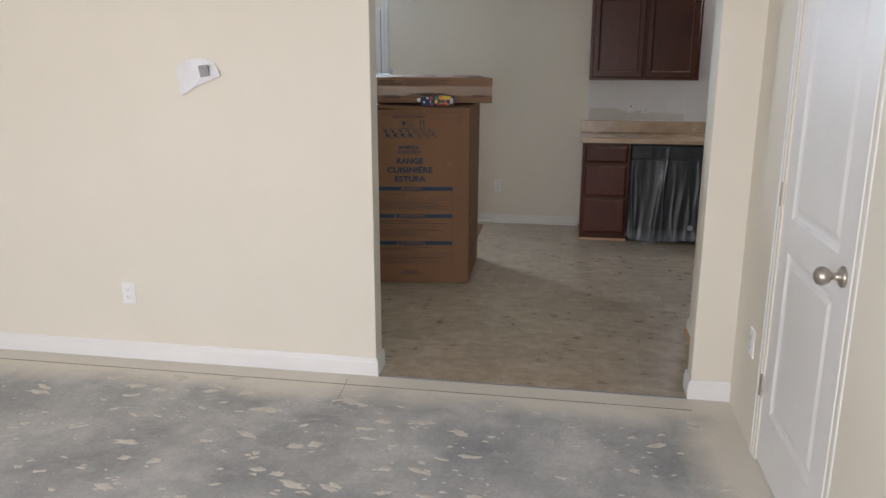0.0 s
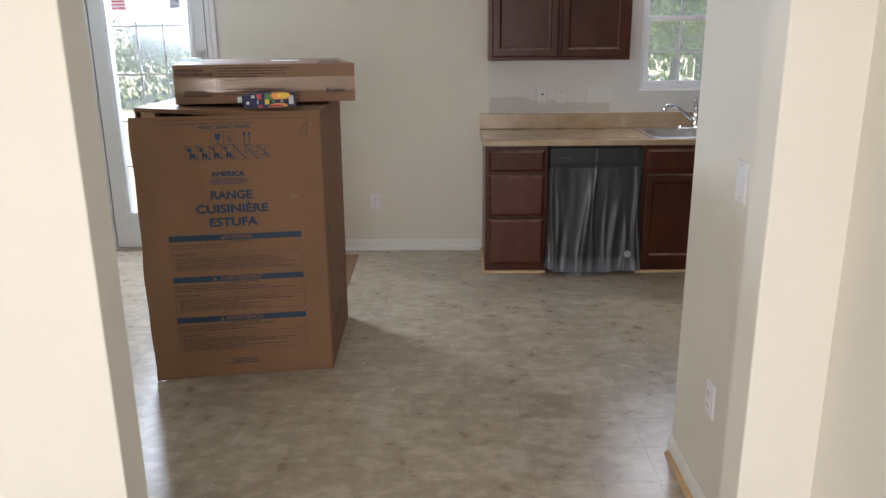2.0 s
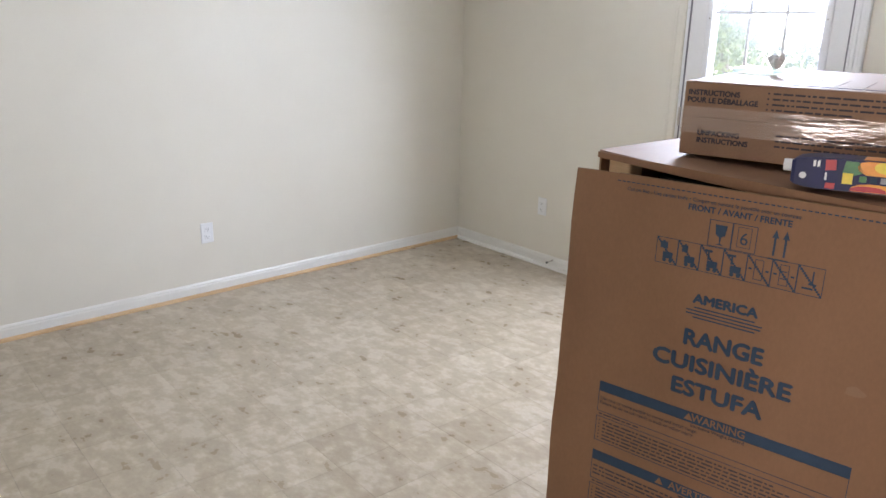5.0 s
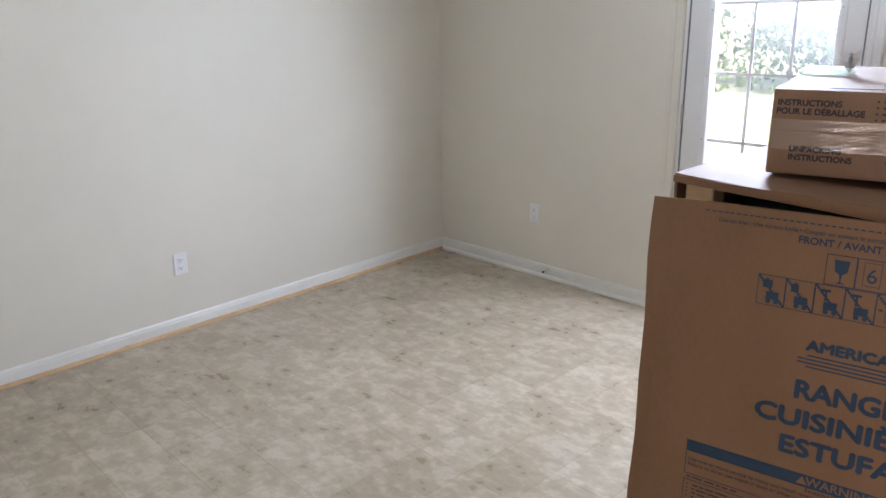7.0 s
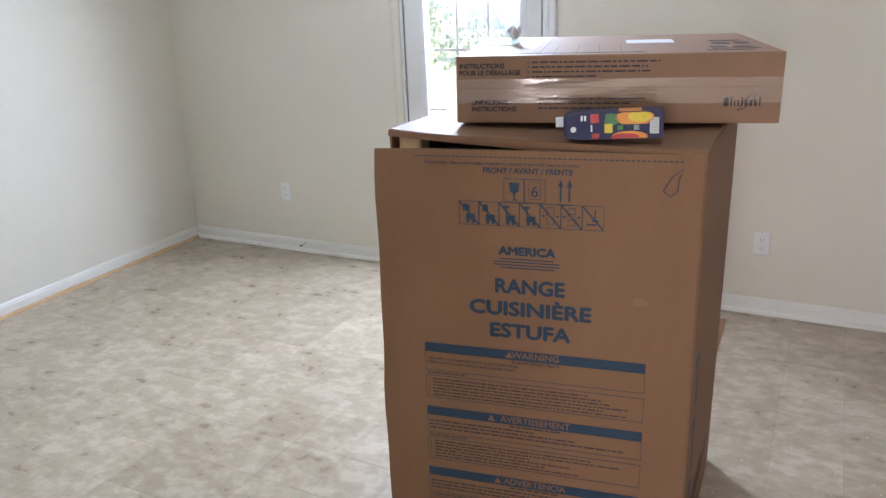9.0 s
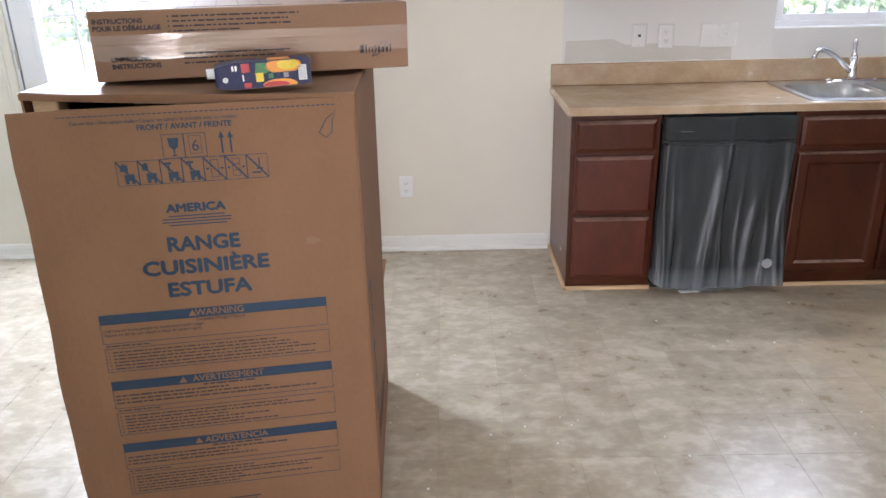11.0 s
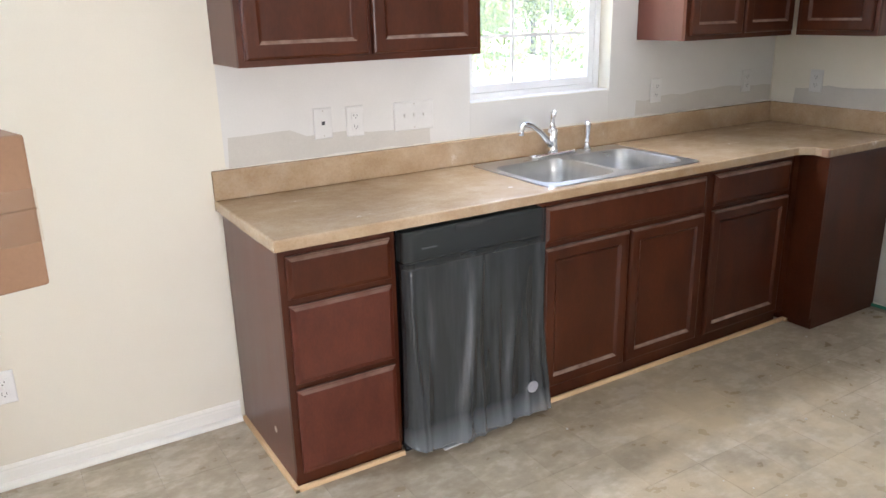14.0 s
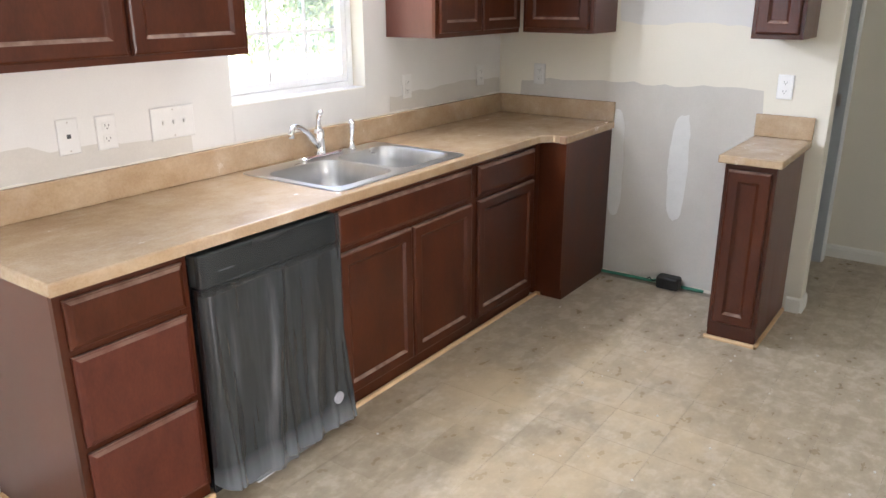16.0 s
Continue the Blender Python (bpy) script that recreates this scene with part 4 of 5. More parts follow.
for j in range(NZ + 1):
    v = j / NZ
    row = []
    for i in range(NX + 1):
        u = i / NX
        hem = 0.022 + 0.045 * math.exp(-u / 0.07) + 0.050 * max(0.0, u - 0.6) + 0.006 * math.sin(9 * u + 1)
        top = 0.862 - 0.014 * math.exp(-((u - 0.47) / 0.10) ** 2) + 0.003 * math.sin(14 * u)
        z = top - (top - hem) * v
        slack = 0.25 + 0.75 * v
        x = -0.006 + 0.614 * u + (u - 0.5) * 0.030 * v * v + 0.030 * max(0.0, u - 0.85) / 0.15 * max(0.0, v - 0.55)
        fold = 0.003 * math.sin(9 * u + 1.6 * v + 1.2 * math.sin(3 * v))
        for c, drift, width, size, start in RIDGES:
            at = c + drift * (v - 0.3) + 0.012 * math.sin(7 * v + 40 * c)
            fold += 0.85 * size * math.exp(-(((u - at) / width) ** 2)) * min(1.0, max(0.0, 3 * (v - start)))
        crush = math.exp(-((u - 0.93) / 0.12) ** 2 - ((v - 0.84) / 0.12) ** 2) + 0.5 * math.exp(-((u - 0.52) / 0.08) ** 2 - ((v - 0.2) / 0.15) ** 2)
        rough_fold = 0.012 * noise.noise(Vector((5 * u, 1.1 * v, 3.1))) + 0.004 * noise.noise(Vector((16 * u + v, 2.2 * v, 5.7))) + 0.010 * crush * noise.noise(Vector((14 * u, 8 * v, 8.4)))
        y = -0.070 - slack * (fold + rough_fold) - 0.022 * max(0.0, v - 0.55) - 0.03 * max(0, v - 0.85) * (1 + math.sin(8 * u))
        # the film turns back to the door along both sides
        turn_back = math.exp(-min(u, 1 - u) / 0.010)
        y = y * (1 - turn_back) - 0.040 * turn_back
        row.append(bm.verts.new((x, y if turn_back > 0.3 else min(y, -0.053), z)))
    rows.append(row)
for a, b in zip(rows, rows[1:]):
    for i in range(NX):
        bm.faces.new((a[i], a[i + 1], b[i + 1], b[i]))
badge_y = min(rows[j][i].co.y for j in range(98, 107) for i in range(142, 156))
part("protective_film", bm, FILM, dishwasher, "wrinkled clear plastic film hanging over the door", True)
part("badge", lathe([(0.024, badge_y + 0.004), (0.024, badge_y - 0.001), (0.020, badge_y - 0.0015)], 24, (0.532, 0, 0.154), "y"), GREY_PRINT, dishwasher, "round grey badge")
slip = thing("paper_slip", pose(0.60, -0.655, 0.0, 0, 0, 4), "small white slip on the floor under the dishwasher", "paper")
part("sheet", boxes((-0.05, 0.05, -0.014, 0.014, 0.0005, 0.004), bevel=0.001), PAPER, slip)


# ---------------------------------------------------------------- electrical plates
def outlet(m, label="white duplex wall outlet", sort="outlet", face=None):
    """A cover plate in the xz plane that faces -y."""
    name = {"outlet": "wall_outlet", "switch": "light_switch", "jack": "wall_jack", "blank": "blank_cover_plate"}[sort]
    o = thing(name, m, label, "light switch" if sort == "switch" else "outlet")
    face = face or PLASTIC
    w = 0.094 if sort == "switch" else 0.038
    part("cover_plate", panel(-w, w, -0.060, 0.060, [(0, -0.0005), (0, -0.003), (0.003, -0.006), (0.006, -0.0065)]), face, o)
    if sort == "outlet":
        for z in (0.022, -0.022):
            r = part("receptacle", panel(-0.017, 0.017, z - 0.014, z + 0.014, [(0, -0.006), (0, -0.0085), (0.002, -0.0095)]), face, o)
            part("slot", boxes((-0.008, -0.006, -0.0102, -0.0094, z - 0.002, z + 0.007), (0.006, 0.008, -0.0102, -0.0094, z - 0.002, z + 0.006), (-0.002, 0.002, -0.0102, -0.0094, z - 0.010, z - 0.006)), SLOT, r)
    elif sort == "switch":
        for x in (-0.046, 0, 0.046):
            part("toggle", boxes((x - 0.005, x + 0.005, -0.016, -0.006, -0.004, 0.010), bevel=0.001), face, o)
    elif sort == "jack":
        part("socket", boxes((-0.007, 0.007, -0.0078, -0.006, -0.006, 0.008)), SLOT, o)
    for z in ((0.048, -0.048) if sort != "outlet" else (0.0,)):
        part("screw", lathe([(0.003, -0.006), (0.003, -0.0085), (0.001, -0.009)], 8, (0, 0, z), "y"), NICKEL if sort != "outlet" else face, o)
    return o


outlet(pose(0.43, -0.0045, 1.157), "white phone jack plate above the backsplash", "jack", PLATE)
outlet(pose(0.568, -0.0045, 1.153), "white duplex outlet above the backsplash", face=PLATE)
outlet(pose(0.838, -0.0045, 1.152), "white triple switch plate above the backsplash", "switch", PLATE)
outlet(pose(2.258, -0.0045, 1.150), "white outlet between window and corner", face=PLATE)
outlet(pose(2.962, -0.0045, 1.152), "white outlet near the corner", face=PLATE)
outlet(pose(3.1955, -0.276, 1.153, 0, 0, -90), "white outlet on the range wall", face=PLATE)
outlet(pose(3.1975, -1.652, 1.163, 0, 0, -90), "white outlet hanging loose above the small worktop")
outlet(pose(-0.806, 0, 0.372), "white low outlet on the back wall")
outlet(pose(-3.786, 0, 0.405), "white low outlet on the back wall")
outlet(WEST @ pose(0, -2.03, 0.374, 0, 0, 90), "white low outlet on the side wall")
outlet(pose(-2.385, -3.9, 0.368), "white low outlet on the living room wall")
outlet(pose(0.708, -4.23, 0.42, 0, 0, -90), "white low outlet beside the closet door")
outlet(pose(0.65, -3.31, 0.42, 0, 0, -90), "white low outlet beside the opening")
outlet(pose(0.65, -3.40, 1.16, 0, 0, -90), "white blank cover plate beside the opening", "blank")

stop = thing("door_stop", pose(-3.654, -0.0132, 0.06), "small spring door stop on the baseboard", "door stop")
part("spring", tube([(0, 0, 0), (0.002, -0.025, -0.002), (0.004, -0.055, -0.003)], [0.006, 0.004, 0.004], 10), NICKEL, stop)
part("tip", tube([(0.004, -0.055, -0.003), (0.005, -0.068, -0.003)], [0.007, 0.006], 10), RUBBER, stop)

plug = thing("floor_receptacle", pose(3.15, -1.18, 0.0), "black range receptacle with green cable at the wall foot", "power cord")
part("receptacle", boxes((-0.035, 0.045, -0.065, 0.065, 0.0, 0.075), bevel=0.014), RUBBER, plug)
part("cable", tube([(0.035, 0.44, 0.010), (0.038, 0.25, 0.012), (0.034, 0.11, 0.014), (0.02, 0.07, 0.03)], 0.009, 8), GREEN, plug, "green cable")
part("cable", tube([(0.035, -0.065, 0.012), (0.04, -0.12, 0.010), (0.038, -0.19, 0.010)], 0.009, 8), GREEN, plug, "green cable")
part("wire", tube([(0.0, 0.06, 0.04), (-0.01, 0.09, 0.03), (0.0, 0.11, 0.045), (0.01, 0.13, 0.03)], 0.004, 6), RUBBER, plug)


# ---------------------------------------------------------------- cartons
def hexa(bm, low, high):
    return add_loops(bm, [low, high])


carton = thing("range_carton", pose(0, 0, 0), "tall brown cardboard appliance carton, front panel cut open", "carton")
FLb, FRb, BRb, BLb = Vector((-1.622, -2.165, 0.001)), Vector((-0.804, -2.156, 0.001)), Vector((-0.832, -1.44, 0.001)), Vector((-1.635, -1.45, 0.001))
FLt, FRt, BRt, BLt = Vector((-1.625, -2.169, 1.272)), Vector((-0.812, -2.108, 1.246)), Vector((-0.826, -1.42, 1.268)), Vector((-1.63, -1.43, 1.274))


def sheet(bm, corners, thick):
    """A board between four corners, thickened to one side."""
    a, b, c, d = corners
    n = (b - a).cross(d - a).normalized() * thick
    return add_loops(bm, [[a, b, c, d], [p + n for p in (a, b, c, d)]])


part("side_panel", sheet(bmesh.new(), (BLb, FLb, FLt, BLt), 0.006), CARD, carton)
side = part("side_panel", sheet(bmesh.new(), (FRb, BRb, BRt, FRt), 0.006), CARD, carton)
part("back_panel", sheet(bmesh.new(), (BRb, BLb, BLt, BRt), 0.006), CARD, carton)
part("bottom_panel", sheet(bmesh.new(), (FLb, BLb, BRb, FRb), 0.006), CARD, carton)
bm = bmesh.new()
grid = []
for level in (0.0005, 0.0065):
    rows = []
    for b in range(13):
        row = []
        for a in range(17):
            u, v = a / 16, b / 12
            p = FLt.lerp(FRt, u).lerp(BLt.lerp(BRt, u), v)
            sag = 0.013 * math.sin(math.pi * u) ** 0.7 * math.sin(math.pi * (0.12 + 0.88 * v)) ** 0.6
            row.append(bm.verts.new((p.x + (u - 0.5) * 0.008, p.y + (v - 0.5) * 0.008, p.z + level - sag)))
        rows.append(row)
    for a, b in zip(rows, rows[1:]):
        for k in range(16):
            bm.faces.new((a[k], a[k + 1], b[k + 1], b[k]))
    grid.append([rows[0][k] for k in range(16)] + [rows[k][16] for k in range(12)] + [rows[12][16 - k] for k in range(16)] + [rows[12 - k][0] for k in range(12)])
for k in range(len(grid[0])):
    n = (k + 1) % len(grid[0])
    bm.faces.new((grid[0][k], grid[0][n], grid[1][n], grid[1][k]))
part("top_flap", bm, CARD_PALE, carton, "sagging top flap")
part("front_lip", sheet(bmesh.new(), (FLt + Vector((-0.004, -0.006, -0.012)), FRt + Vector((0.004, -0.006, -0.035)), FRt + Vector((0.004, -0.006, 0.002)), FLt + Vector((-0.004, -0.006, 0.002))), 0.005), CARD, carton)
part("corner_post", boxes((-1.612, -1.545, -2.155, -2.10, 0.01, 1.262), bevel=0.006), PINE, carton, "pale board corner post inside")
part("appliance_inside", boxes((-1.53, -0.88, -2.06, -1.50, 0.01, 1.22), bevel=0.01), BLACK, carton, "dark wrapped appliance in the carton")

# the cut front panel stands ajar on its folded edge
PW, PH = 0.826, 1.238
bm = bmesh.new()
COLS, ROWS = (0, 0.012, 0.028, 0.046, 0.066, 0.088, 0.105, PW), 18


def bowed(x, z, y):
    free = max(0.0, 0.105 - x) / 0.105
    wave = 0.004 * math.sin(9.0 * z + 0.6) + 0.003 * math.sin(21 * z)
    return (x + free * wave, y - free ** 2 * (0.010 + 0.012 * math.sin(math.pi * z / PH) + wave), z)


sides = [[[bm.verts.new(bowed(x, PH * r / ROWS, y)) for x in COLS] for r in range(ROWS + 1)] for y in (0.0, 0.006)]
for rows in sides:
    for a, b in zip(rows, rows[1:]):
        for k in range(len(COLS) - 1):
            bm.faces.new((a[k], a[k + 1], b[k + 1], b[k]))
rims = [rows[0][:-1] + [r[-1] for r in rows[:-1]] + rows[-1][:0:-1] + [r[0] for r in rows[:0:-1]] for rows in sides]
for k in range(len(rims[0])):
    n = (k + 1) % len(rims[0])
    bm.faces.new((rims[0][k], rims[0][n], rims[1][n], rims[1][k]))
front = part("front_panel", bm, CARD, carton, "printed front panel bent open")
front.matrix_basis = pose(-1.618, -2.298, 0.004, -2.2, 0, 9.4)
part("cut_edge", boxes((0.11, PW - 0.05, 0.0005, 0.0055, PH, PH + 0.0015)), CARD_EDGE, front)
part("dashed_line", boxes(*[(0.108 + 0.0125 * k, 0.116 + 0.0125 * k, -0.0008, -0.0002, PH - 0.018 - 0.00001 * k, PH - 0.0155) for k in range(54)]), INK, front)


def words(text, size, x, z, parent=front, ink=INK, turn=0.0, wide=1.0, bold=0.0):
    bm = lettering(text, size, 0, 0, 0, "CENTER", turn)
    bmesh.ops.transform(bm, matrix=pose(x, -0.0008, z) @ Matrix.Diagonal((wide, 1, 1, 1)), verts=bm.verts)
    return part("lettering", bm, ink, parent)


def word_bars(bm, x0, x1, z, h, seed, y0=-0.0008, y1=-0.0002):
    """A line of print too small to read, broken where its words end."""
    dice = random.Random(seed)
    while x0 < x1 - 0.004:
        w = min(dice.choice((0.006, 0.009, 0.013, 0.017, 0.022, 0.028)), x1 - x0)
        add_box(bm, x0, x0 + w, y0, y1, z - h, z)
        x0 += w + 0.0042


def bold_words(text, size, x, z, parent=front, ink=INK, wide=1.0, spread=0.0021, align="CENTER"):
    bm = lettering(text, size, 0, 0, 0, align)
    me = bpy.data.meshes.new("letters")
    bm.to_mesh(me)
    for dx, dz in ((spread, 0), (-spread, 0), (0, spread), (0, -spread)):
        more = bmesh.new()
        more.from_mesh(me)
        bmesh.ops.translate(more, vec=(dx, 0.00003 * (1 + dx * 900 + dz * 300), dz), verts=more.verts)
        tmp = bpy.data.meshes.new("letters")
        more.to_mesh(tmp)
        bm.from_mesh(tmp)
        more.free()
        bpy.data.meshes.remove(tmp)
    bpy.data.meshes.remove(me)
    bmesh.ops.transform(bm, matrix=pose(x, -0.001, z) @ Matrix.Diagonal((wide, 1, 1, 1)), verts=bm.verts)
    return part("lettering", bm, ink, parent)


def outline_box(bm, x0, x1, z0, z1, w=0.0014, y0=-0.0009, y1=-0.0002):
    for b in ((x0, x1, z0, z0 + w), (x0, x1, z1 - w, z1), (x0, x0 + w, z0 + w, z1 - w), (x1 - w, x1, z0 + w, z1 - w)):
        add_box(bm, b[0], b[1], y0, y1, b[2], b[3])
    return bm


words("Cut on line - Use carton knife • Couper en suivant le pointillé avec un couteau", 0.0125, 0.335, PH - 0.033)
bold_words("FRONT / AVANT / FRENTE", 0.0195, 0.405, 1.187, spread=0.0005)
# handling symbols
bm = outline_box(bmesh.new(), 0.345, 0.398, 1.107, 1.168)
outline_box(bm, 0.398, 0.452, 1.107, 1.168)
part("symbol_frame", bm, INK, front)
glass_mark = bmesh.new()
add_loops(glass_mark, [[(0.359, y, 1.158), (0.386, y, 1.158), (0.383, y, 1.135), (0.375, y, 1.130), (0.3735, y, 1.116), (0.381, y, 1.112), (0.364, y, 1.112), (0.3715, y, 1.116), (0.370, y, 1.130), (0.362, y, 1.135)] for y in (-0.0002, -0.0009)])
part("symbol", glass_mark, INK, front)
words("6", 0.040, 0.425, 1.135)
bm = outline_box(bmesh.new(), 0.410, 0.440, 1.116, 1.162, 0.001)
for x in (0.490, 0.512):
    add_box(bm, x - 0.0022, x + 0.0022, -0.0009, -0.0002, 1.113, 1.155)
    add_loops(bm, [[(x - 0.007, y, 1.152), (x + 0.007, y, 1.152), (x, y, 1.170)] for y in (-0.0002, -0.0009)])
add_box(bm, 0.480, 0.522, -0.0009, -0.0002, 1.104, 1.107)
part("symbol", bm, INK, front)
for k in range(7):
    x0 = 0.226 + 0.0532 * k
    bm = outline_box(bmesh.new(), x0, x0 + 0.0532, 1.043, 1.106, 0.0012)
    n = 14
    for a in range(n):
        f = a / n
        add_box(bm, x0 + 0.052 * f, x0 + 0.052 * (f + 1.25 / n), -0.0009, -0.0002, 1.104 - 0.06 * (f + 1 / n), 1.104 - 0.06 * f + 0.0008)
    part("symbol_frame", bm, INK, front)
    bm = bmesh.new()
    if k < 4:
        if k < 2:
            add_box(bm, x0 + 0.010, x0 + 0.028 - 0.004 * k, -0.0008, -0.0002, 1.080, 1.096)
            add_box(bm, x0 + 0.015, x0 + 0.021, -0.0008, -0.0002, 1.0962, 1.099)
        else:
            add_box(bm, x0 + 0.012, x0 + 0.028, -0.0008, -0.0002, 1.092, 1.097)
            add_box(bm, x0 + 0.018, x0 + 0.022, -0.0008, -0.0002, 1.074, 1.0918)
        add_box(bm, x0 + 0.018, x0 + 0.042, -0.0008, -0.0002, 1.056, 1.072)
        lathe([(0.005, -0.0002), (0.005, -0.0008)], 10, (x0 + 0.023, 0, 1.052), "y", bm)
        lathe([(0.005, -0.0002), (0.005, -0.0008)], 10, (x0 + 0.038, 0, 1.052), "y", bm)
    elif k < 6:
        outline_box(bm, x0 + 0.017, x0 + 0.036, 1.052, 1.098, 0.0012)
        add_box(bm, x0 + 0.005, x0 + 0.012, -0.0008, -0.0002, 1.073, 1.077)
        add_box(bm, x0 + 0.041, x0 + 0.048, -0.0008, -0.0002, 1.073, 1.077)
        if k == 5:
            add_box(bm, x0 + 0.020, x0 + 0.033, -0.0008, -0.0002, 1.066, 1.068)
            add_box(bm, x0 + 0.020, x0 + 0.033, -0.0008, -0.0002, 1.082, 1.084)
    else:
        add_box(bm, x0 + 0.012, x0 + 0.034, -0.0008, -0.0002, 1.056, 1.060)
        add_box(bm, x0 + 0.024, x0 + 0.040, -0.0008, -0.0002, 1.066, 1.070)
        add_box(bm, x0 + 0.030, x0 + 0.033, -0.0008, -0.0002, 1.0702, 1.096)
    part("symbol", bm, INK, front)
bold_words("AMERICA", 0.030, 0.405, 0.976, spread=0.0016, wide=1.17)
part("printed_line", boxes((0.335, 0.475, -0.0008, -0.0002, 0.954, 0.957), (0.318, 0.492, -0.0008, -0.0002, 0.946, 0.949), (0.318, 0.490, -0.0008, -0.0002, 0.938, 0.941), (0.335, 0.478, -0.0008, -0.0002, 0.930, 0.933)), INK, front)
bold_words("RANGE", 0.054, 0.412, 0.878, wide=1.05)
bold_words("CUISINIÈRE", 0.054, 0.412, 0.815, wide=1.205)
bold_words("ESTUFA", 0.054, 0.412, 0.752, wide=1.18)
rnd = random.Random(5)
for word, top in (("WARNING", 0.697), ("AVERTISSEMENT", 0.500), ("ADVERTENCIA", 0.303)):
    bar = part("warning_bar", boxes((0.118, 0.716, -0.0008, -0.0002, top - 0.026, top)), INK, front, "blue warning bar")
    bold_words(word, 0.0265, 0.43, top - 0.0135, bar, CARD, spread=0.0004)
    tri = bmesh.new()
    w = 0.0085 * len(word) + 0.012
    add_loops(tri, [[(0.43 - w - 0.011, y, top - 0.022), (0.43 - w + 0.011, y, top - 0.022), (0.43 - w, y, top - 0.004)] for y in (-0.0009, -0.0013)])
    part("warning_triangle", tri, CARD, bar)
    bm = outline_box(bmesh.new(), 0.118, 0.716, top - 0.084, top - 0.0262, 0.0012)
    outline_box(bm, 0.118, 0.716, top - 0.168, top - 0.098, 0.0012)
    part("printed_frame", bm, INK, front)
    bm = bmesh.new()
    if word == "WARNING":
        words("Excessive Weight Hazard", 0.0125, 0.43, top - 0.0335, ink=INK_DARK)
        part("lettering", lettering("Use two or more people to move and install range.", 0.0125, 0.124, top - 0.046, -0.0008, "LEFT"), INK_DARK, front)
        part("lettering", lettering("Failure to do so can result in back or other injury.", 0.0125, 0.124, top - 0.0585, -0.0008, "LEFT"), INK_DARK, front)
    else:
        word_bars(bm, 0.36, 0.50, top - 0.031, 0.0045, len(word))
        for k, z in enumerate((top - 0.043, top - 0.054, top - 0.065)):
            word_bars(bm, 0.124, 0.124 + rnd.uniform(0.30, 0.56), z, 0.0042, 10 * k + len(word))
    word_bars(bm, 0.124, 0.235, top - 0.089, 0.0035, 3)
    for k in range(6):
        z = top - 0.108 - 0.0098 * k
        add_box(bm, 0.126, 0.129, -0.0008, -0.0002, z - 0.003, z)
        word_bars(bm, 0.138, 0.138 + rnd.uniform(0.24, 0.56), z, 0.0036, 7 * k + len(word))
    part("printed_text", bm, INK_DARK, front)
part("printed_text", boxes((0.35, 0.475, -0.0008, -0.0002, 0.080, 0.084), (0.362, 0.465, -0.0008, -0.0002, 0.070, 0.074), (0.335, 0.49, -0.0008, -0.0002, 0.060, 0.064)), INK_DARK, front)
bm = tube([(0.735, -0.0006, 1.150), (0.755, -0.0006, 1.185), (0.780, -0.0006, 1.205), (0.770, -0.0006, 1.180), (0.768, -0.0006, 1.150), (0.752, -0.0006, 1.137), (0.735, -0.0006, 1.150)], 0.0012, 5)
part("symbol", bm, INK, front)

for x, z, w, h in ((0.695, 0.862, 0.026, 0.014),):
    bm = bmesh.new()
    ring = [(x + w * math.cos(2 * math.pi * k / 12) * rnd.uniform(0.6, 1), z + h * math.sin(2 * math.pi * k / 12) * rnd.uniform(0.6, 1)) for k in range(12)]
    add_loops(bm, [[(a, y, b) for a, b in ring] for y in (-0.0001, -0.0004)])
    part("rubbed_spot", bm, CARD_RUBBED, front)

# print on the side of the carton, set a little off the board
yaw = math.degrees(math.atan2((BRb - FRb).y, (BRb - FRb).x))
printing = part("side_print", outline_box(bmesh.new(), 0.15, 0.58, 1.03, 1.09), INK, side, "faded blue print")
printing.matrix_basis = pose(FRb.x + 0.0078, FRb.y, 0, -0.32, 0, yaw)
for k in range(6):
    part("symbol", boxes((0.170 + 0.068 * k, 0.205 + 0.068 * k, -0.0009, -0.0002, 1.040, 1.080)), INK, printing)
for text, z, wide in (("AMERICA", 0.965, 0.9), ("RANGE", 0.872, 1.05), ("CUISINIÈRE", 0.810, 1.18), ("ESTUFA", 0.748, 1.15)):
    bold_words(text, 0.030 if text == "AMERICA" else 0.052, 0.36, z, printing, wide=wide)
for top in (0.695, 0.500, 0.305):
    part("warning_bar", boxes((0.09, 0.63, -0.0009, -0.0002, top - 0.026, top)), INK, printing)
    bm = bmesh.new()
    for k in range(8):
        word_bars(bm, 0.10, 0.10 + rnd.uniform(0.28, 0.50), top - 0.042 - 0.0145 * k, 0.004, 5 * k + int(100 * top), -0.0009, -0.0002)
    part("printed_text", bm, INK_DARK, printing)

# flat box on top
LW, LD, LH = 0.84, 0.745, 0.180
parcel = thing("flat_carton", pose(-1.490, -2.036, 1.2775, 0.4, 0.4, 15.3), "flat brown carton closed with clear packing tape", "carton")
part("body", boxes((0, LW, 0, LD, 0, LH), bevel=0.004), CARD_PALE, parcel)
part("seam", boxes((0.0, LW, -0.0006, 0.0006, LH * 0.52, LH * 0.53)), CARD_EDGE, parcel)
part("packing_tape", boxes((-0.0012, LW + 0.0012, -0.0014, -0.0004, LH * 0.30, LH * 0.66)), TAPE, parcel, "shiny clear tape")
part("packing_tape", boxes((-0.0014, -0.0004, 0.0, LD, LH * 0.30, LH * 0.66)), TAPE, parcel)
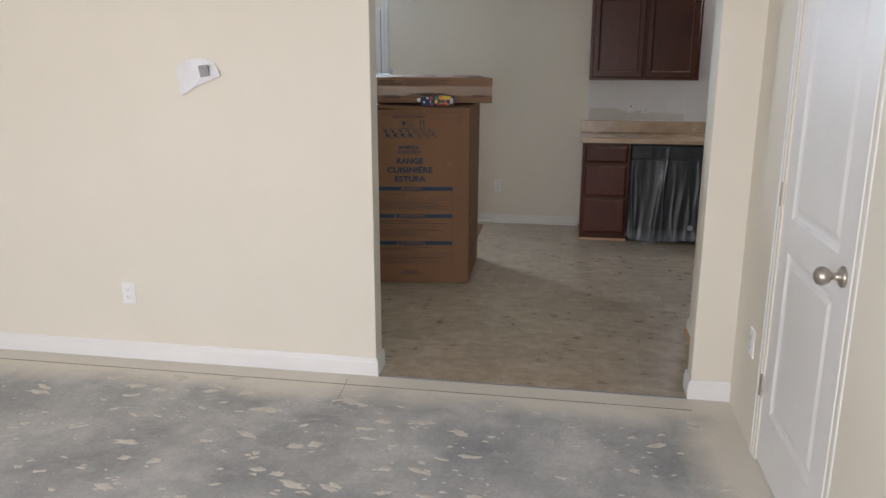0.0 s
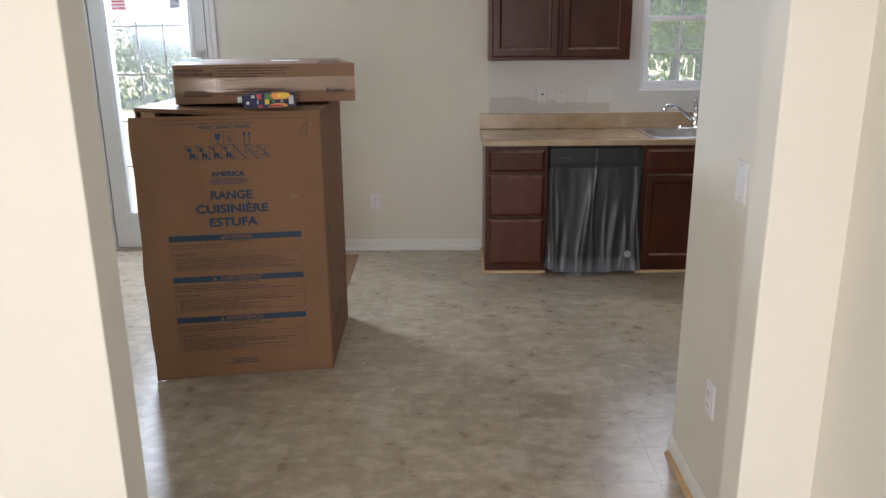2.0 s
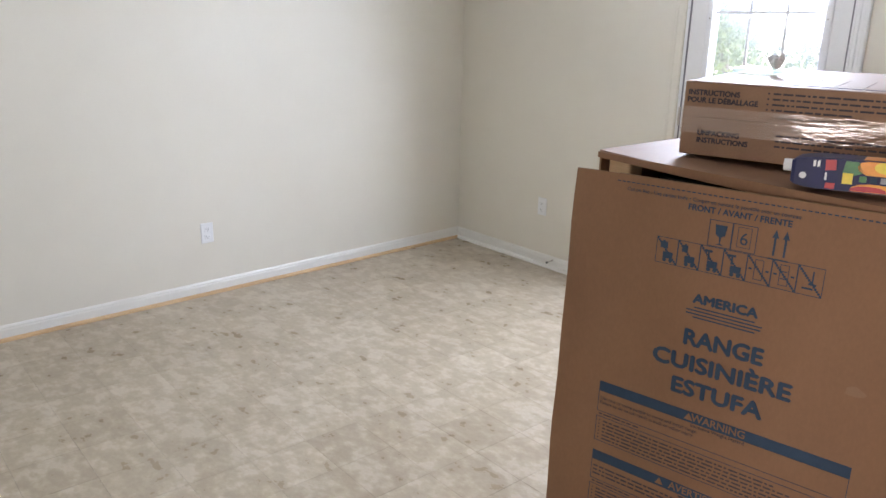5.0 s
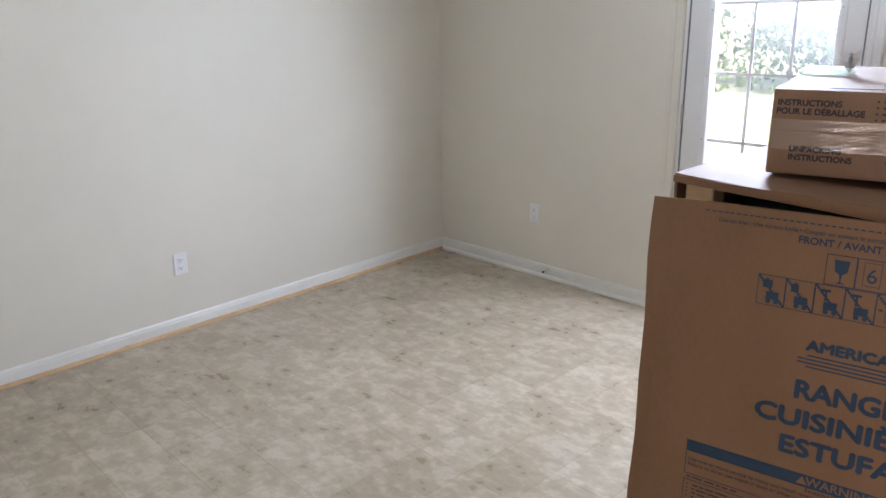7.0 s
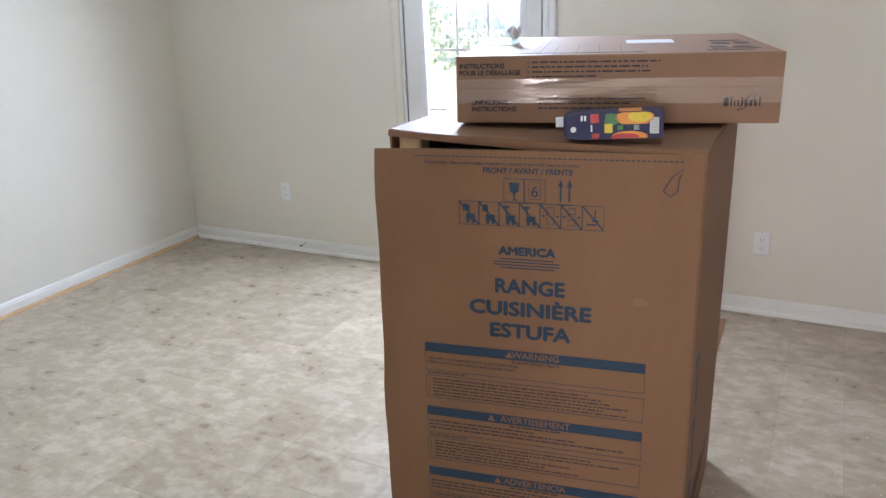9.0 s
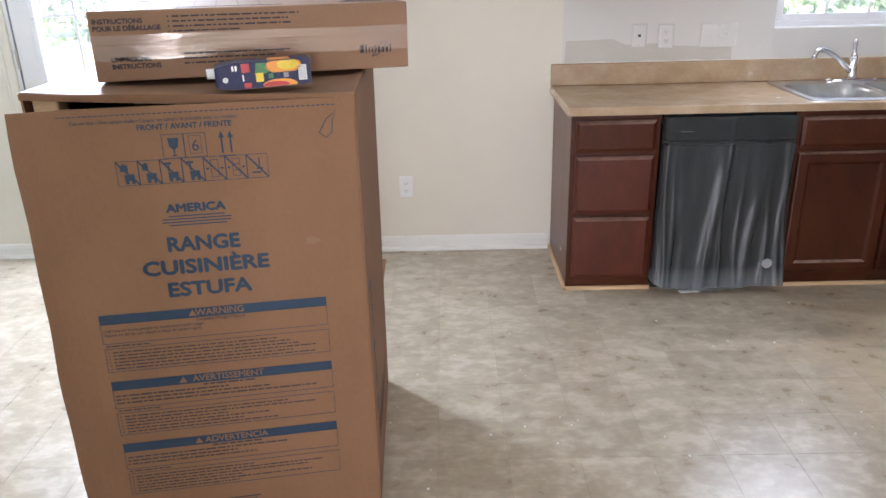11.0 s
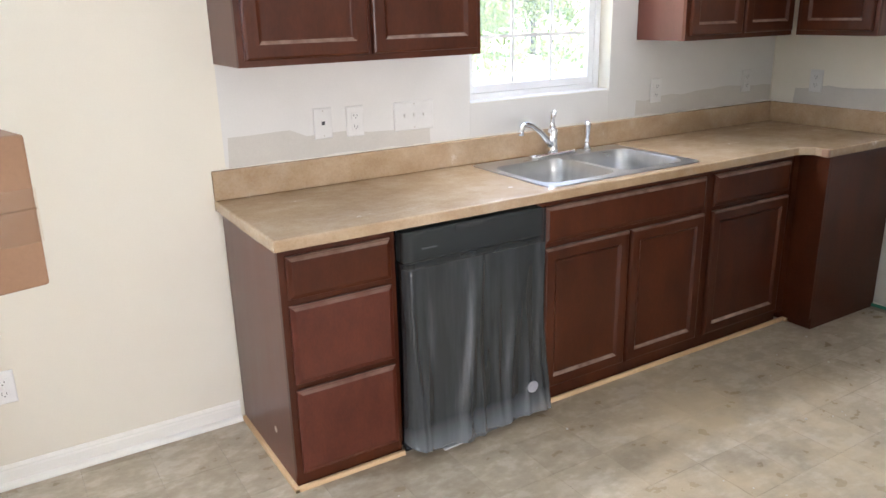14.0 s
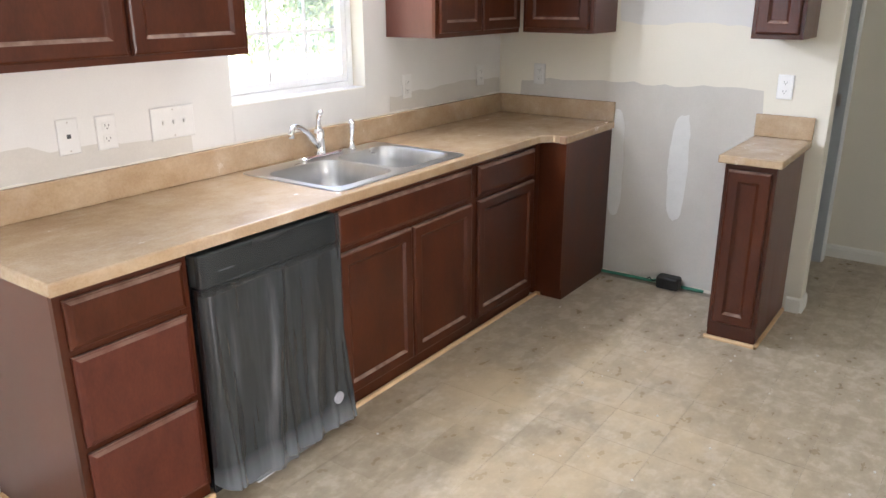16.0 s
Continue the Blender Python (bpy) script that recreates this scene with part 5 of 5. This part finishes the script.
for k in range(9):
    z = LH * (0.31 + 0.34 * rnd.random())
    x0 = LW * rnd.uniform(0.1, 0.7)
    bm = tube([(x0, -0.0012, z), (x0 + 0.08, -0.0028, z + rnd.uniform(-0.01, 0.006)), (x0 + rnd.uniform(0.14, 0.28), -0.0012, z + rnd.uniform(-0.012, 0.012))], [0.0006, 0.0022, 0.0006], 5)
    part("tape_wrinkle", bm, TAPE, parcel, "", True)


for text, x, z in (("INSTRUCTIONS", 0.010, 0.153), ("POUR LE DÉBALLAGE", 0.009, 0.135), ("UNPACKING", 0.042, 0.056), ("INSTRUCTIONS", 0.042, 0.038)):
    bold_words(text, 0.0175, x, z, parcel, INK_DARK, 1.0, 0.0007, "LEFT")
bm = bmesh.new()
for k, n in enumerate((0.33, 0.30, 0.31, 0.17)):
    z = 0.164 - 0.0125 * k
    add_box(bm, 0.195, 0.199, -0.0009, -0.0003, z - 0.004, z)
    word_bars(bm, 0.207, 0.207 + n, z, 0.0042, 40 + k, -0.0009, -0.0003)
for k, n in enumerate((0.28, 0.24, 0.26)):
    z = 0.068 - 0.0125 * k
    word_bars(bm, 0.225, 0.225 + n, z, 0.0042, 50 + k, -0.0017, -0.0015)
part("printed_text", bm, INK_DARK, parcel)
# the maker's word mark as plain strokes with a swung loop
bm = bmesh.new()
x = 0.700
for w, h in ((0.012, 0.022), (0.004, 0.024), (0.004, 0.015), (0.005, 0.015), (0.004, 0.022), (0.007, 0.016), (0.007, 0.015), (0.007, 0.015), (0.004, 0.023)):
    add_box(bm, x, x + w, -0.0009, -0.0003, 0.045, 0.045 + h)
    x += w + 0.0045
tube([(0.735, -0.0006, 0.034), (0.752, -0.0006, 0.040), (0.772, -0.0006, 0.060), (0.780, -0.0006, 0.076), (0.768, -0.0006, 0.078), (0.752, -0.0006, 0.060), (0.735, -0.0006, 0.034)], 0.0011, 5, bm)
part("maker_mark", bm, INK_DARK, parcel)
part("top_line", boxes((0.10, 0.50, 0.055, 0.060, LH, LH + 0.0008)), INK_DARK, parcel)
part("seam", boxes((0.22, 0.2225, 0.0, LD, LH, LH + 0.0006)), CARD_EDGE, parcel)
part("shipping_label", boxes((0.46, 0.60, 0.36, 0.50, LH, LH + 0.001)), PAPER, parcel, "white paper shipping label")
for x0, x1, y0, y1 in ((0.66, 0.78, 0.075, 0.085), (0.68, 0.80, 0.12, 0.135), (0.68, 0.72, 0.17, 0.20), (0.74, 0.79, 0.17, 0.20), (0.70, 0.745, 0.28, 0.35), (0.76, 0.80, 0.28, 0.35), (0.70, 0.79, 0.40, 0.42)):
    part("printed_mark", boxes((x0, x1, y0, y1, LH, LH + 0.0008)), INK_DARK, parcel)
for k in range(5):
    part("printed_line", boxes((0.20 + 0.06 * k, 0.202 + 0.06 * k, 0.02, 0.34, LH, LH + 0.0005)), CARD_EDGE, parcel)

# clear bag on the flat box
bag = thing("plastic_bag", parcel.matrix_basis @ pose(0.003, 0.40, LH + 0.001, 0, 0, -8), "small clear plastic bag with a twisted end", "bag")
bm = bmesh.new()
add_loops(bm, [rounded(0.055, 0.05, 0.11, 0.10, 0.012, 0.0), rounded(0.055, 0.05, 0.114, 0.105, 0.012, 0.006), rounded(0.055, 0.05, 0.11, 0.10, 0.012, 0.013), rounded(0.055, 0.05, 0.09, 0.07, 0.02, 0.016)])
part("pouch", bm, BAGGIE, bag)
bm = bmesh.new()
rows = []
for j in range(6):
    v = j / 5
    rows.append([bm.verts.new((0.100 + (u / 6 - 0.5) * (0.018 + 0.05 * v) + 0.006 * math.sin(7 * u), 0.05 + 0.010 * math.sin(2.1 * u + 3 * v), 0.012 + 0.040 * v + 0.008 * math.cos(2.6 * u))) for u in range(7)])
for a, b in zip(rows, rows[1:]):
    for i in range(6):
        bm.faces.new((a[i], a[i + 1], b[i + 1], b[i]))
part("twisted_end", bm, PAPER, bag, "crumpled white end")

# drink carton lying before the flat box
juice = thing("juice_carton", pose(-1.158, -2.108, 1.264, 0, -1.5, 15.5), "colourful drink carton lying on its side", "drink carton")
bm = bmesh.new()
prof = []
for x, hy, hz in ((0.002, 0.030, 0.022), (0.010, 0.034, 0.027), (0.030, 0.035, 0.031), (0.050, 0.034, 0.033), (0.220, 0.034, 0.033), (0.240, 0.035, 0.031)):
    prof.append([(x, hy - 0.035 + 0.035, 0.033 + hz), (x, 0.035 - hy - 0.035, 0.033 + hz), (x, 0.035 - hy - 0.035, 0.033 - hz), (x, hy, 0.033 - hz)])
prof = [[(x, y0 * 1.0, z) for x, y0, z in ring] for ring in prof]
add_loops(bm, prof)
body = part("body", bm, NAVY, juice)
part("cap", tube([(-0.018, 0.0, 0.040), (0.012, 0.0, 0.040)], [0.013, 0.0135], 14), PLASTIC, juice, "white screw cap")


def front_mark(pts, material, y=-0.0352):
    bm = bmesh.new()
    add_loops(bm, [[(x, yy, z) for x, z in pts] for yy in (y, y - 0.0008)])
    return part("printed_mark", bm, material, juice)


def oval(cx, cz, rx, rz, low, high, n=14):
    """The part of an oval patch that lies on the carton's face."""
    return [(cx + rx * math.cos(2 * math.pi * k / n), min(max(cz + rz * math.sin(2 * math.pi * k / n), low), high)) for k in range(n)]


front_mark(oval(0.172, 0.052, 0.046, 0.020, 0.036, 0.0645), ORANGE)
front_mark(oval(0.184, 0.054, 0.028, 0.014, 0.041, 0.064), YELLOW, -0.0362)
front_mark(oval(0.160, 0.004, 0.044, 0.016, 0.002, 0.019), ORANGE)
front_mark(oval(0.150, 0.004, 0.034, 0.011, 0.003, 0.014), RED, -0.0362)
front_mark([(0.100, 0.036), (0.118, 0.032), (0.138, 0.040), (0.128, 0.062), (0.104, 0.062)], LEAF_PRINT)
front_mark([(0.068, 0.040), (0.088, 0.042), (0.087, 0.063), (0.067, 0.062)], RED)
front_mark([(0.070, 0.003), (0.088, 0.003), (0.089, 0.015), (0.071, 0.015)], RED)
front_mark([(0.101, 0.016), (0.120, 0.016), (0.120, 0.038), (0.101, 0.038)], YELLOW, -0.0364)
for k in range(3):
    front_mark([(0.132 + 0.019 * k, 0.022), (0.145 + 0.019 * k, 0.022), (0.145 + 0.019 * k, 0.034), (0.132 + 0.019 * k, 0.034)], (LEAF_PRINT, INK, GREY_PRINT)[k], -0.0366)
front_mark([(0.208, 0.012), (0.229, 0.012), (0.229, 0.050), (0.208, 0.050)], PLASTIC)
for k in range(7):
    front_mark([(0.210, 0.015 + 0.005 * k), (0.227, 0.015 + 0.005 * k), (0.227, 0.0168 + 0.005 * k), (0.210, 0.0168 + 0.005 * k)], GREY_PRINT, -0.0362)
for x in (0.044, 0.052):
    front_mark([(x, 0.046), (x + 0.005, 0.047), (x + 0.005, 0.060), (x, 0.058)], PLASTIC)
front_mark(oval(0.026, 0.026, 0.007, 0.007, 0.0, 0.06), PAPER)
front_mark([(0.068, 0.020), (0.072, 0.020), (0.072, 0.036), (0.068, 0.036)], PAPER)
part("printed_mark", boxes((0.135, 0.19, -0.028, 0.02, 0.0662, 0.067)), ORANGE, juice)

loose = thing("cardboard_sheet", pose(-1.30, -0.70, 0, 0, 0, 1.8), "flat brown cardboard sheet on the floor behind the carton", "cardboard")
part("board", boxes((-0.40, 0.39, -0.52, 0.53, 0.0005, 0.006), bevel=0.001), FLOOR_CARD, loose)

note = thing("paper_note", pose(-1.90, -3.9, 1.49), "crumpled white paper taped to the wall", "paper")
bm = bmesh.new()
add_loops(bm, [[(-0.115, y - 0.004, 0.045), (-0.05, y - 0.014, 0.088), (0.035, y - 0.006, 0.098), (0.095, y - 0.003, 0.075), (0.128, y - 0.022, 0.012), (0.03, y - 0.020, -0.025), (-0.035, y - 0.012, -0.052), (-0.078, y - 0.028, -0.085), (-0.10, y - 0.010, -0.02)] for y in (0.002, 0.0005)])
bmesh.ops.triangulate(bm, faces=[f for f in bm.faces if len(f.verts) > 4])
part("sheet", bm, PAPER, note)
square = part("printed_square", boxes((-0.026, 0.026, -0.0008, 0, -0.027, 0.027)), GREY_PRINT, note)
square.matrix_basis = pose(0.045, -0.0185, 0.035, 6, -6, -5)


# ---------------------------------------------------------------- slab spots and floor crumbs
bm = bmesh.new()
rnd = random.Random(11)
for _ in range(900):
    x, y = rnd.uniform(-3.8, 0.62), rnd.uniform(-6.4, -4.05)
    r = rnd.choice((0.003, 0.004, 0.005, 0.005, 0.007, 0.009, 0.013, 0.019, 0.028)) * rnd.uniform(0.6, 1.2)
    lean, long, n = rnd.uniform(-0.5, 0.5), rnd.uniform(0.9, 2.4), 13
    ring = []
    for k in range(n):
        a = 2 * math.pi * k / n
        q = r * rnd.uniform(0.55, 1.3)
        px, py = q * long * math.cos(a), q * 0.75 * math.sin(a)
        ring.append((x + px * math.cos(lean) - py * math.sin(lean), y + px * math.sin(lean) + py * math.cos(lean)))
    add_loops(bm, [[(a, b, -0.0062) for a, b in ring], [(a, b, -0.0052) for a, b in ring], [(x + (a - x) * 0.6, y + (b - y) * 0.6, -0.0042) for a, b in ring]])
tagged(part("plaster_spots", bm, surface("cream_plaster_spots", (0.56, 0.535, 0.47), (0.72, 0.69, 0.63), 30, 140, 0.8, bump=0.2)), "cream plaster spots dried on the slab", "plaster spots", "", "stuff")
bm = bmesh.new()
for _ in range(150):
    x, y = rnd.uniform(-1.0, 2.9), rnd.uniform(-2.6, -0.8)
    r = rnd.choice((0.0015, 0.002, 0.003, 0.005))
    lathe([(r, 0.0), (r * 0.8, r * 0.7), (r * 0.3, r)], 6, (x, y, 0.0), "z", bm)
tagged(part("plaster_crumbs", bm, MUD), "white plaster crumbs scattered over the vinyl", "crumbs", "", "stuff")


# ---------------------------------------------------------------- outdoors
fixed("ground", boxes((-400, 400, 0.16, 600, -0.6, -0.4)), LAWN, "bright sunlit yard", "ground")


def grove_tree(m, seed, height, label):
    rnd = random.Random(seed)
    t = thing("tree", m, label, "tree", "trees behind the yard")
    bm = bmesh.new()
    tube([(0, 0, -0.2), (0.05, 0, height * 0.3), (0.1, 0.1, height * 0.6), (0.05, 0.15, height * 0.92)], [0.16, 0.12, 0.08, 0.02], 8, bm)
    tips = []
    for k in range(13):
        z = height * rnd.uniform(0.18, 0.85)
        a, far = rnd.uniform(0, 2 * math.pi), height * rnd.uniform(0.16, 0.30)
        end = Vector((far * math.cos(a), far * math.sin(a), z + height * rnd.uniform(0.02, 0.14)))
        tube([(0.06, 0.05, z), end * 0.5 + Vector((0, 0, z * 0.52)), end], [0.05, 0.03, 0.01], 5, bm)
        tips.append(end)
    part("trunk", bm, BARK, t)
    verts, faces = [], []
    for _ in range(7000):
        c = rnd.choice(tips)
        p = c + Vector((rnd.gauss(0, 0.09), rnd.gauss(0, 0.09), rnd.gauss(0, 0.07))) * height
        s = rnd.uniform(0.05, 0.11)
        e = Euler((rnd.uniform(0, 6), rnd.uniform(0, 6), rnd.uniform(0, 6))).to_matrix()
        i = len(verts)
        verts += [p + e @ Vector(q) * s for q in ((-1, 0, 0), (0, -0.55, 0.1), (1, 0, 0), (0, 0.55, 0.1))]
        faces.append((i, i + 1, i + 2, i + 3))
    me = bpy.data.meshes.new("crown")
    me.from_pydata(verts, [], faces)
    me.materials.append(LEAF)
    crown = new("crown", me)
    crown.parent = t
    return t


rnd = random.Random(21)
kinds = [grove_tree(pose(-9, 19, -0.4), 1, 5.0, "leafy green spring tree at the edge of the yard"), grove_tree(pose(-4, 21, -0.4), 2, 6.0, "tall leafy green tree behind the yard"), grove_tree(pose(6, 17, -0.4), 3, 4.4, "small leafy tree behind the yard")]
for k in range(30):
    x = -34 + 68 * k / 29 + rnd.uniform(-1, 1)
    copy_thing(kinds[k % 3], pose(x, rnd.uniform(16, 30), -0.4, 0, 0, rnd.uniform(0, 360)))
bm_v, bm_f = [], []
for _ in range(9000):
    x, y = rnd.uniform(-45, 45), rnd.uniform(15, 24)
    p = Vector((x, y, -0.4 + abs(rnd.gauss(0, 0.9))))
    s = rnd.uniform(0.08, 0.2)
    e = Euler((rnd.uniform(0, 6), rnd.uniform(0, 6), rnd.uniform(0, 6))).to_matrix()
    i = len(bm_v)
    bm_v += [p + e @ Vector(q) * s for q in ((-1, 0, 0), (0, -0.5, 0.1), (1, 0, 0), (0, 0.5, 0.1))]
    bm_f.append((i, i + 1, i + 2, i + 3))
me = bpy.data.meshes.new("undergrowth")
me.from_pydata(bm_v, [], bm_f)
me.materials.append(LEAF)
tagged(new("undergrowth", me), "low green undergrowth below the trees", "undergrowth", "", "stuff")


# ---------------------------------------------------------------- vinyl tiles of the kitchen floor
TILE, OX, OY = 0.236, -0.389, -1.01


FX0, FX1, FY0, FY1 = -4.64, 4.3, -3.902, 0.0


def tile_rings(x0, x1, y0, y1):
    return [[(x0 + a, y0 + a, z), (x1 - a, y0 + a, z), (x1 - a, y1 - a, z), (x0 + a, y1 - a, z)] for a, z in ((0.0005, -0.0010), (0.0006, 0.0))]


bm = add_loops(bmesh.new(), tile_rings(-TILE / 2, TILE / 2, -TILE / 2, TILE / 2), False, True)
tile_mesh = bpy.data.meshes.new("tile")
bm.to_mesh(tile_mesh)
bm.free()
tile_mesh.materials.append(VINYL)
rest, made = bmesh.new(), 0
for i in range(-19, 21):
    for j in range(-13, 5):
        x, y = OX + TILE * (i + 0.5), OY + TILE * (j + 0.5)
        x0, x1, y0, y1 = max(x - TILE / 2, FX0), min(x + TILE / 2, FX1), max(y - TILE / 2, FY0), min(y + TILE / 2, FY1)
        if x1 - x0 < 0.01 or y1 - y0 < 0.01 or (x > 0.9 and y < -3.05) or (x > 3.25 and y > -1.75):
            continue
        if -2.7 < x < 2.4 and -3.35 < y < -0.62 and made < 300:
            t = new("tile", tile_mesh)
            t.location, t.parent = (x, y, 0), floor
            made += 1
        else:
            add_loops(rest, tile_rings(x0, x1, y0, y1), False, True)
tagged(part("tile_field", rest, VINYL_FIELD, floor), kind="stuff")
